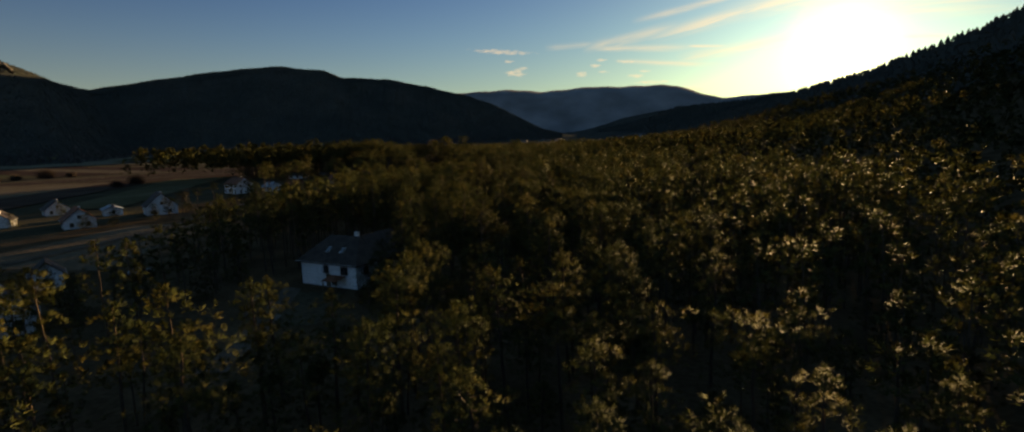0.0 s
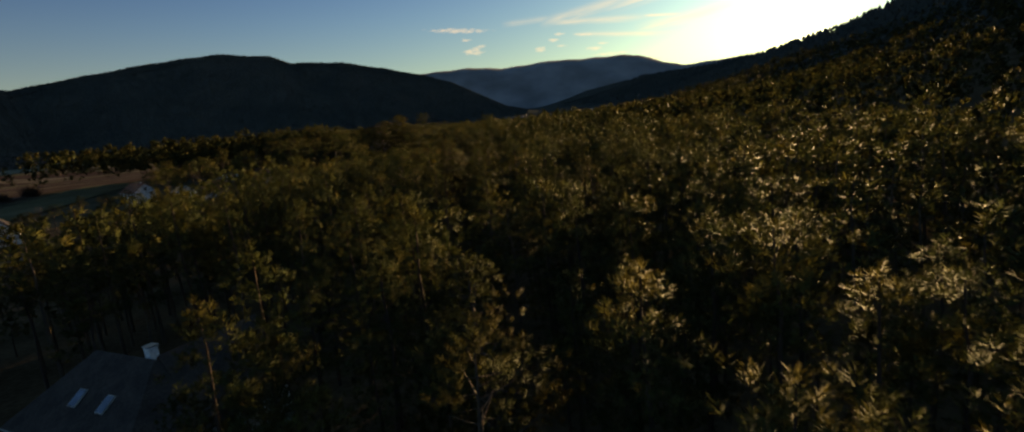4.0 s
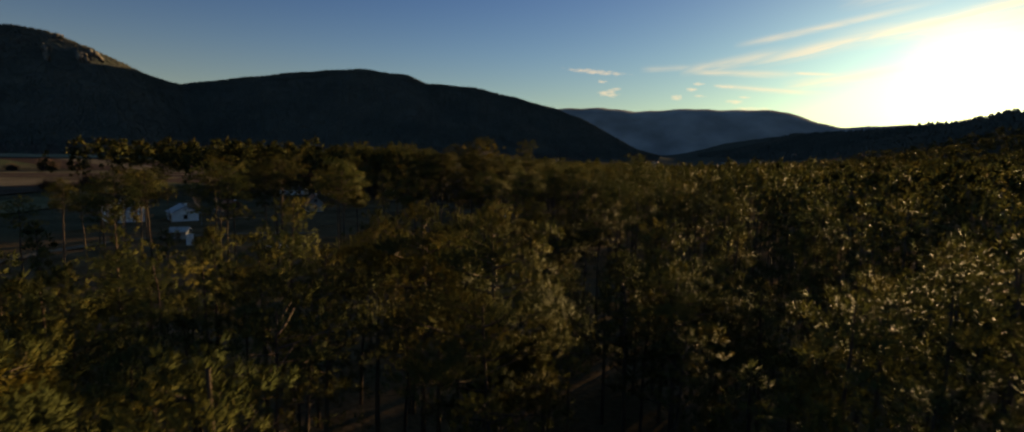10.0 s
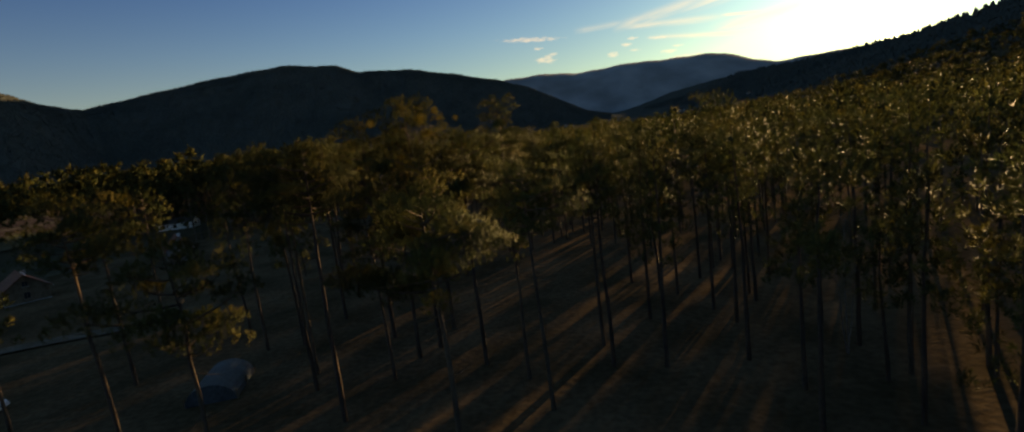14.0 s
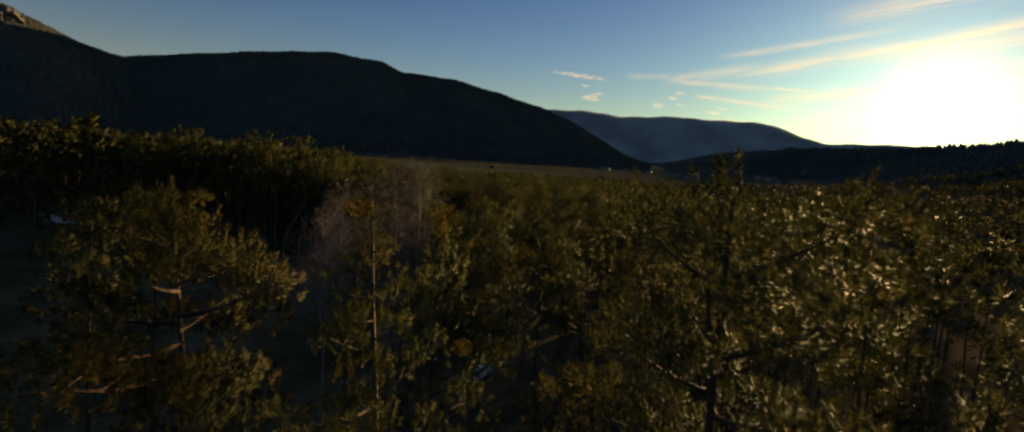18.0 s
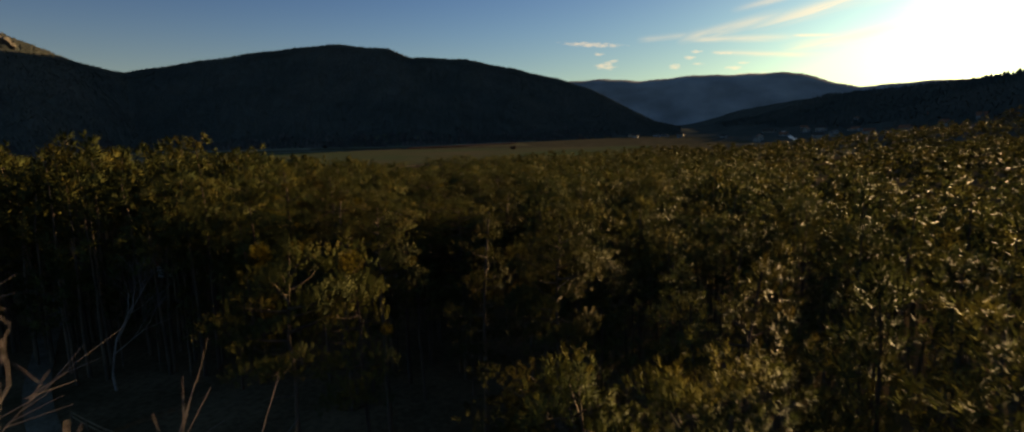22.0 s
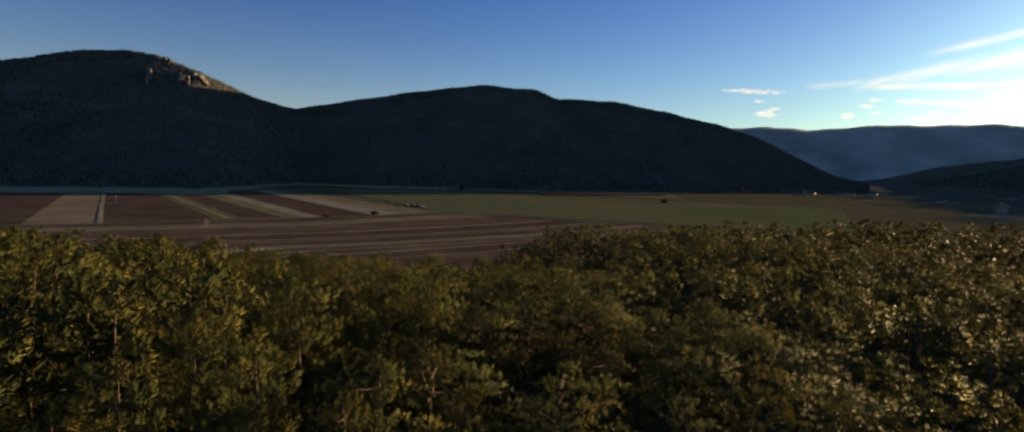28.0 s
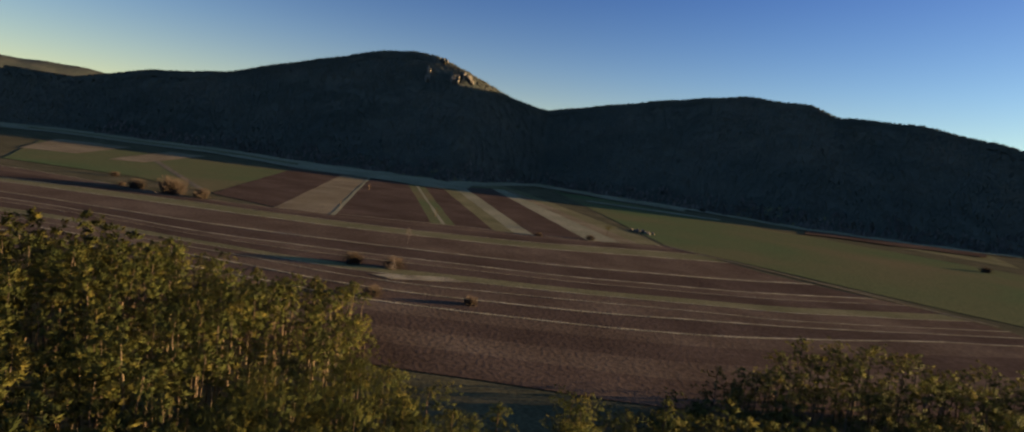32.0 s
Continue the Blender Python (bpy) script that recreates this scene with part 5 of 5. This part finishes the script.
def house(x, y, turn, w, d, h, rise, wall_mat, roof_mat, label, front=2, side=1, chimney=True, storeys=1, hip=0.0, over=0.5, plinth=0.35, sill=0.95, group="village houses"):
    """A house with its ridge along local x: walls with gables, two roof slabs with thickness, windows, door, chimney."""
    ob = thing("house", pose(x, y, ground_z(x, y) - 0.2, 0, 0, turn), label, "house", group)
    bm = bmesh.new()
    prof = [(-d / 2, 0), (d / 2, 0), (d / 2, h), (0, h + rise), (-d / 2, h)]
    if hip:
        prof = [(-d / 2, 0), (d / 2, 0), (d / 2, h), (-d / 2, h)]
    prism(bm, prof, -w / 2, w / 2)
    bmesh.ops.rotate(bm, verts=bm.verts[:], matrix=Matrix.Rotation(radians(90), 3, "Z"))
    part("wall", bm, wall_mat, ob)
    part("plinth", box_bm((w + 0.06, d + 0.06, plinth)), M_CONCRETE, ob, "grey concrete plinth")
    slope = math.hypot(d / 2, rise)
    k = (d / 2 + over) / (d / 2)
    if hip:
        bm = bmesh.new()
        e = [(-w / 2 - over, -d / 2 - over), (w / 2 + over, -d / 2 - over), (w / 2 + over, d / 2 + over), (-w / 2 - over, d / 2 + over)]
        low = [bm.verts.new((px_, py_, h - 0.25)) for px_, py_ in e]
        mid = [bm.verts.new((px_, py_, h - 0.08)) for px_, py_ in e]
        r0, r1 = bm.verts.new((-w / 2 + hip, 0, h + rise)), bm.verts.new((w / 2 - hip, 0, h + rise))
        for i in range(4):
            bm.faces.new((low[i], low[(i + 1) % 4], mid[(i + 1) % 4], mid[i]))
        bm.faces.new(low[::-1])
        bm.faces.new((mid[0], mid[1], r1, r0)), bm.faces.new((mid[1], mid[2], r1)), bm.faces.new((mid[2], mid[3], r0, r1)), bm.faces.new((mid[3], mid[0], r0))
        bmesh.ops.recalc_face_normals(bm, faces=bm.faces[:])
        roof = part("roof", bm, roof_mat, ob)
    else:
        bm = bmesh.new()
        zt, ze = h + rise + 0.2, h + 0.2 - rise * (k - 1)
        prism(bm, [(-d / 2 - over, ze), (0, zt), (d / 2 + over, ze), (d / 2 + over, ze - 0.18), (0, zt - 0.2), (-d / 2 - over, ze - 0.18)], -w / 2 - over, w / 2 + over)
        bmesh.ops.rotate(bm, verts=bm.verts[:], matrix=Matrix.Rotation(radians(90), 3, "Z"))
        roof = part("roof", bm, roof_mat, ob)
        part("ridge_cap", box_bm((w + 2 * over, 0.26, 0.12), (0, 0, zt - 0.04), 0.04), roof_mat, roof)
    for sgn in (-1, 1):
        part("gutter", box_bm((w + 2 * over, 0.12, 0.1), (0, sgn * (d / 2 + over + 0.05), h - 0.1 if hip else ze - 0.14), 0.03), M_CONCRETE, ob, "grey metal gutter")
    for st in range(storeys):
        for i in range(front):
            px_ = (i + 0.5) / front * w - w / 2
            for face, sy in (("front", -1), ("back", 1)):
                window_part(ob, px_, sy * (d / 2 + 0.01), sill + 2.7 * st, 1.15, 1.25, face)
        for i in range(side):
            py_ = (i + 0.5) / side * d - d / 2
            for face, sx in (("left", -1), ("right", 1)):
                window_part(ob, sx * (w / 2 + 0.01), py_, sill + 2.7 * st, 1.0, 1.25, face)
    if not hip and rise > 2.4:
        for face, sx in (("left", -1), ("right", 1)):
            window_part(ob, sx * (w / 2 + 0.01), 0, h + 0.5, 0.9, 1.0, face)
    door = part("door", box_bm((1.0, 0.08, 2.05), (0, 0, 0), 0.02), M_WOOD, ob, "brown wooden door")
    door.matrix_basis = pose(w * 0.5 - 1.6 if front > 1 else 0.0, -d / 2 - 0.05, plinth)
    if chimney:
        c = part("chimney", box_bm((0.6, 0.6, 1.2), (0, 0, 0), 0.02), M_RENDER, ob, "white chimney")
        c.matrix_basis = pose(w * 0.18, 0.5, h + rise - 0.6)
        part("cap", box_bm((0.75, 0.75, 0.1), (0, 0, 1.2), 0.02), M_CONCRETE, c)
    return ob


# the white house in the glade, with a hipped roof, a cross wing and roof windows
HX, HY, HT = -28.8, 93.4, -29.4
main = house(HX, HY, HT, 12.6, 8.6, 4.3, 3.7, M_RENDER, M_TILE_DARK, "white rendered house with a dark hipped roof in a forest glade", front=0, side=2, hip=3.0, over=0.6, sill=2.35, group="houses by the wood")
for wx, wz, ww, wh in ((-0.4, 2.5, 1.15, 1.25), (3.7, 2.5, 1.5, 1.25), (1.3, 0.7, 1.1, 1.15)):
    window_part(main, wx, -4.31, wz, ww, wh, "front")
for wx in (-3.8, 0.4):
    window_part(main, wx, 4.31, 2.5, 1.15, 1.25, "back")
part("downpipe", box_bm((0.11, 0.11, 4.1), (-6.2, -4.4, 0.1), 0.03), M_TILE_DARK, main, "dark metal downpipe at the corner")
wing = bmesh.new()
prism(wing, [(-3.5, 3.6), (0, 8.2), (3.5, 3.6), (3.5, 3.4), (0, 7.95), (-3.5, 3.4)], 0.0, 7.6)
wing_roof = part("wing_roof", wing, M_TILE_DARK, main, "dark tiled roof of the cross wing")
wing_roof.matrix_basis = pose(3.4, 0.2, 0)
wg = bmesh.new()
prism(wg, [(-2.9, 0), (2.9, 0), (2.9, 3.8), (0, 7.6), (-2.9, 3.8)], 0.4, 7.2)
part("wing_wall", wg, M_RENDER, main, "white gable wall of the cross wing").matrix_basis = pose(3.4, 0.2, 0)
slope_deg = math.degrees(math.atan2(3.7, 4.3 + 0.6))
for lx, ly in ((-1.2, -2.6), (1.9, -2.6)):
    zr = 4.25 + 3.7 * (4.3 + 0.6 + ly) / (4.3 + 0.6)
    sk = part("skylight", box_bm((0.85, 1.25, 0.1), (0, 0, 0), 0.02), M_CONCRETE, main, "roof window in a grey metal frame")
    sk.matrix_basis = pose(lx, ly, zr + 0.02, slope_deg)
    part("pane", box_bm((0.7, 1.1, 0.03), (0, 0, 0.09)), M_SKYLIGHT, sk)
sk = part("skylight", box_bm((0.9, 1.3, 0.1), (0, 0, 0), 0.02), M_CONCRETE, main, "roof window of the wing, bright with reflected sky")
sk.matrix_basis = pose(1.55, 3.4, 5.85, 0, -53)
part("pane", box_bm((0.75, 1.15, 0.03), (0, 0, 0.09)), M_SKYLIGHT, sk)
aw = part("porch_roof", box_bm((3.2, 2.2, 0.12), (0, 0, 0), 0.03), M_TILE_RED, main, "red-brown tiled porch roof")
aw.matrix_basis = pose(2.4, -5.5, 2.0, 12)
for sx in (-1.4, 1.4):
    part("porch_post", box_bm((0.12, 0.12, 2.0), (0, 0, 0), 0.015), M_WOOD, main).matrix_basis = pose(2.4 + sx, -6.4, 0)


def paved(name, quad, mat, label, lift, kind_cat="drive"):
    f = field(name, quad, mat, label, lift, 14, 8, 1.3, "drives")
    return tagged(f, category=kind_cat)


paved("driveway", ((-34, 56), (-30.8, 56), (-35.2, 88), (-38.6, 90)), M_GRAVEL, "pale gravel drive leading to the white house", 0.12)
paved("lawn", ((-34.6, 70), (-27, 70), (-27, 84), (-34.8, 86)), M_MEADOW, "rough winter lawn beside the drive", 0.08, "lawn")
for i in range(5):
    st = thing("stone_block", pose(-38.2 - i * 0.75, 76 + i * 2.9, ground_z(-38, 80), 0, 0, 100 + i * 3), "long pale stone block edging the drive", "stone", "stone edging")
    part("stone", box_bm((1.9, 0.5, 0.45), (0, 0, 0), 0.09), M_LIME, st)

VILLAGE_SOUTH = [
    # x, y, turn, w, d, wall, rise, wall mat, roof mat, label, front, side, storeys
    (-84, 98, -50, 6.0, 4.4, 3.0, 2.0, M_RENDER, M_TILE_DARK, "small white gabled house with a dark roof", 2, 1, 1),
    (-70, 73, -48, 9.5, 7.5, 3.0, 3.0, M_RENDER, M_TILE_DARK, "white house with a steep dark roof among trees", 2, 2, 1),
    (-93, 84, -44, 9, 7, 2.6, 2.8, M_RENDER, M_TILE_DARK, "low house with a dark roof and white chimneys", 2, 1, 1),
    (-143, 182, -48, 12, 8.5, 3.0, 3.6, M_RENDER, M_TILE_RED, "white gabled house with a red-brown tiled roof", 3, 2, 1),
    (-136, 214, -52, 14, 10, 3.6, 4.6, M_RENDER, M_TILE_DARK, "large white house with a dark roof and a broad gable", 3, 2, 1),
]
VILLAGE_NORTH = [
    (-156, 216, -50, 9, 6, 2.6, 1.2, M_RENDER, M_METALROOF, "flat-roofed shed with a blue-grey metal roof", 2, 1, 1),
    (-147, 300, -40, 14, 9, 5.2, 3.2, M_RENDER, M_TILE_RED, "two-storey white house with a red tiled roof", 4, 2, 2),
    (-132, 306, -42, 9, 7, 2.8, 2.0, M_RENDER, M_METALROOF, "low annex with a blue-grey roof", 2, 1, 1),
    (-124, 318, -38, 10, 7, 2.8, 2.6, M_WOOD, M_TILE_RED, "brown barn with a red tiled roof", 1, 1, 1),
    (-186, 226, -45, 12, 8, 2.8, 3.2, M_RENDER, M_TILE_DARK, "white house with a dark roof beside the fields", 3, 2, 1),
    (-176, 190, -58, 9, 7, 2.8, 2.6, M_RENDER, M_TILE_DARK, "white bungalow with a dark roof", 2, 1, 1),
]
IN_THE_WOOD = [
    (-122, 448, 20, 8, 6, 3.0, 2.6, M_RENDER, M_TILE_RED, "small white house hidden among pines", 2, 1, 1),
    (-110, 345, -52, 7.5, 5.2, 3.2, 2.8, M_DIMRENDER, M_TILE_RED, "white gabled cottage in the clearing", 2, 1, 1),
    (-160, 418, 10, 12, 7, 2.6, 1.6, M_RENDER, M_TILE_DARK, "long low house at the wood's edge", 3, 1, 1),
    (-142, 424, -15, 7, 5, 2.4, 1.5, M_WOOD, M_TILE_DARK, "dark timber cabin under the pines", 1, 1, 1),
    (-106, 273, 20, 3.4, 2.6, 2.1, 0.7, M_DIMRENDER, M_METALROOF, "little white garden hut under the pines", 1, 0, 1),
]
for x, y, turn, w, d, h, rise, wm, rm, lab, fr_n, sd_n, sto in VILLAGE_SOUTH + VILLAGE_NORTH + IN_THE_WOOD:
    house(x, y, turn, w, d, h, rise, wm, rm, lab, fr_n, sd_n, d > 5, sto)

# the small town further down the valley, and the pale road that runs to it
tr = np.random.default_rng(4)
for i in range(26):
    x, y = tr.uniform(150, 420), tr.uniform(990, 1420)
    if abs(x - (170 + (y - 960) * 0.28)) < 12:
        x += 26
    house(x, y, tr.uniform(0, 180), tr.uniform(9, 14), tr.uniform(7, 9), tr.choice([3.0, 5.4]), tr.uniform(2.6, 3.8), M_DIMRENDER, M_TILE_RED if tr.uniform() < 0.5 else M_TILE_DARK,
          "white house of the distant town on the valley side", 2, 1, False, 1, group="houses of the far town")
for i in range(7):
    house(tr.uniform(20, 140), tr.uniform(1480, 1700), tr.uniform(0, 180), 14, 9, 4, 3, M_DIMRENDER, M_TILE_DARK, "pale farm building far down the valley", 2, 1, False, 1, group="far farm buildings")


def ribbon(name, pts, width, mat, label, lift=0.25, category="road"):
    p = np.array(pts, float)
    t = np.linspace(0, len(p) - 1, 40)
    q = np.stack([np.interp(t, np.arange(len(p)), p[:, c]) for c in (0, 1)], -1)
    for _ in range(6):
        q[1:-1] = (q[:-2] + 2 * q[1:-1] + q[2:]) / 4
    d = np.gradient(q, axis=0)
    d /= np.linalg.norm(d, axis=1)[:, None]
    nrm = np.stack([-d[:, 1], d[:, 0]], -1) * width / 2
    rows = [np.column_stack([r, height(r[:, 0], r[:, 1]) + lift]) for r in (q - nrm, q, q + nrm)]
    i, j = np.arange(2)[:, None] * 40, np.arange(39)[None]
    f = np.stack([i + j, i + j + 1, i + 41 + j, i + 40 + j], -1).reshape(-1, 4)
    return tagged(new(name, mesh_from(name, np.concatenate(rows), f, mat)), label, category, kind="structure")


M_WETROAD = material("glossy_road", [(0.16, 0.16, 0.165), (0.2, 0.2, 0.205)], 0.2, 0.42, 0.0, 3, spec=0.5)
ribbon("road", [(158, 930), (185, 1040), (214, 1150), (242, 1260), (275, 1400)], 5.5, M_WETROAD, "pale asphalt road into the distant town, shining against the sun", 0.6)
ribbon("track", [(-158, 458), (-120, 418), (-98, 396), (-82, 384), (-66, 380), (-40, 392)], 2.4, M_GRAVEL, "pale gravel track across the clearing")
ribbon("lane", [(-112, 120), (-106, 170), (-112, 215), (-118, 262), (-108, 276), (-92, 286), (-80, 290)], 3.4, M_GRAVEL, "village lane of pale gravel")
paved("meadow", ((-112, 352), (-64, 345), (-66, 386), (-108, 396)), M_FLOOR, "dry brown winter meadow in a forest clearing", 0.06, "meadow")
paved("village_plot", ((-128, 120), (-84, 110), (-92, 176), (-124, 182)), M_STUBBLE, "bare earth plot beside the village", 0.06, "plot")

# ---- parked cars and small things ----


def car(x, y, turn, paint, label):
    """A parked car: shaped body, glass house, wheels with rims, lamps."""
    ob = thing("car", pose(x, y, ground_z(x, y), 0, 0, turn), label, "car", "parked cars")
    bm = bmesh.new()
    prism(bm, [(-2.1, 0.35), (-2.15, 0.72), (-1.95, 0.92), (-1.0, 0.98), (1.15, 1.0), (1.95, 0.86), (2.15, 0.62), (2.1, 0.32)], -0.86, 0.86)
    bmesh.ops.bevel(bm, geom=bm.edges[:], offset=0.06, segments=2, affect="EDGES")
    body = part("body", bm, paint, ob)
    bm = bmesh.new()
    prism(bm, [(-1.75, 0.95), (-1.2, 1.42), (0.35, 1.46), (1.1, 1.0)], -0.72, 0.72)
    bmesh.ops.bevel(bm, geom=bm.edges[:], offset=0.05, segments=1, affect="EDGES")
    part("windows", bm, M_GLASS, ob, "dark car windows")
    part("roof", box_bm((1.5, 1.3, 0.06), (-0.45, 0, 1.43), 0.02), paint, ob)
    for sx in (-1.3, 1.3):
        for sy in (-0.82, 0.82):
            bm = bmesh.new()
            bmesh.ops.create_cone(bm, cap_ends=True, segments=16, radius1=0.32, radius2=0.32, depth=0.2)
            bmesh.ops.bevel(bm, geom=bm.edges[:], offset=0.03, segments=1, affect="EDGES")
            wh = part("wheel", bm, M_TYRE, ob)
            wh.matrix_basis = pose(sx, sy, 0.32, 90)
            bm = bmesh.new()
            bmesh.ops.create_cone(bm, cap_ends=True, segments=12, radius1=0.19, radius2=0.17, depth=0.23)
            part("rim", bm, M_METALROOF, wh)
    for sy in (-0.6, 0.6):
        part("headlight", box_bm((0.1, 0.34, 0.14), (2.08, sy, 0.62), 0.03), M_SKYLIGHT, ob, "clear headlight")
        part("tail_light", box_bm((0.08, 0.26, 0.16), (-2.12, sy, 0.72), 0.03), M_TILE_RED, ob, "red tail light")
    return ob


car(-76, 265, 20, M_PAINT_W, "silver-white car parked under the pines")
car(-37.5, 345, 75, M_PAINT_W, "white car parked on the forest lane")
car(-78, 444, 15, M_PAINT_W, "white car seen between the pine crowns")
car(-128, 236, 70, M_PAINT_G, "grey car parked in the village")
car(-72, 105, 40, M_PAINT_G, "grey car parked beside the small house")

tank = thing("white_tank", pose(-97, 265, ground_z(-97, 265)), "upright white cylindrical tank in the clearing", "tank")
bm = bmesh.new()
bmesh.ops.create_cone(bm, cap_ends=True, segments=20, radius1=0.75, radius2=0.75, depth=2.4, matrix=pose(0, 0, 1.35))
bmesh.ops.bevel(bm, geom=[e for e in bm.edges if e.is_boundary is False and abs(e.verts[0].co.z - e.verts[1].co.z) < 0.01], offset=0.12, segments=2, affect="EDGES")
part("shell", bm, M_PAINT_W, tank)
part("foot", box_bm((1.3, 1.3, 0.15), (0, 0, 0), 0.02), M_CONCRETE, tank)
part("lid", box_bm((0.5, 0.5, 0.12), (0, 0, 2.55), 0.04), M_CONCRETE, tank)

M_SHELTER = material("grey_sheeting", [(0.045, 0.055, 0.062), (0.06, 0.072, 0.08), (0.075, 0.09, 0.1)], 0.5, 0.6, 0.2, 4)
hut = thing("poly_tunnel", pose(-52, 266, ground_z(-52, 266), 0, 0, 15), "low grey garden shelter with a rounded cover under the pines", "shelter")
bm = bmesh.new()
prism(bm, [(-2.2 * math.cos(a), 1.7 * math.sin(a)) for a in np.linspace(0, math.pi, 11)], -3.2, 3.2)
part("cover", bm, M_SHELTER, hut)
for yy in (-3.2, 0, 3.2):
    for sx in (-2.2, 2.2):
        part("post", box_bm((0.1, 0.1, 0.9), (sx, yy, 0), 0.01), M_WOOD, hut)

# heap of stones and timber beside the farm track
heap = thing("stone_heap", pose(-343, 876, ground_z(-343, 876)), "dark heap of stones and timber at the field's corner", "heap")
hg = np.random.default_rng(3)
for i in range(16):
    bm = bmesh.new()
    bmesh.ops.create_icosphere(bm, subdivisions=2, radius=1.0)
    for v in bm.verts:
        v.co *= 1 + 0.25 * noise.noise(v.co * 1.7 + Vector((i * 3.1, 0, 0)))
    st = part("stone", bm, M_LIME if i % 3 == 0 else M_TILE_DARK, heap)
    st.matrix_basis = pose(hg.normal(0, 6), hg.normal(0, 3), 0.5, hg.uniform(0, 90), 0, hg.uniform(0, 180)) @ Matrix.Diagonal((hg.uniform(1.2, 2.6), hg.uniform(1, 2), hg.uniform(0.7, 1.4), 1))

# wooden poles standing in the fields
for x, y in ((-428, 655), (-400, 712), (-560, 745)):
    po = thing("field_pole", pose(x, y, ground_z(x, y)), "weathered wooden pole in a ploughed field", "pole", "field poles")
    bm = bmesh.new()
    bmesh.ops.create_cone(bm, cap_ends=True, segments=8, radius1=0.16, radius2=0.11, depth=6.5, matrix=pose(0, 0, 3.25))
    part("shaft", bm, M_WOOD, po)
    part("crossbar", box_bm((1.2, 0.12, 0.12), (0, 0, 6.0), 0.01), M_WOOD, po)

# rail fence along the track on the meadow
fence = thing("rail_fence", pose(0, 0, 0), "weathered wooden rail fence beside the track", "fence")
fp = [(-88.5, 391.5), (-85.5, 390.2), (-82.5, 389), (-79.5, 388), (-76.5, 387.2), (-73.5, 386.5)]
for i, (x, y) in enumerate(fp):
    part("post", box_bm((0.14, 0.14, 1.15), (x, y, ground_z(x, y) - 0.1), 0.015), M_WOOD, fence)
    if i:
        x0, y0 = fp[i - 1]
        for zz in (0.5, 0.95):
            part("rail", box_bm((math.hypot(x - x0, y - y0), 0.06, 0.12), ((x + x0) / 2, (y + y0) / 2, ground_z(x, y) + zz), 0.0, None, math.degrees(math.atan2(y - y0, x - x0))), M_WOOD, fence)
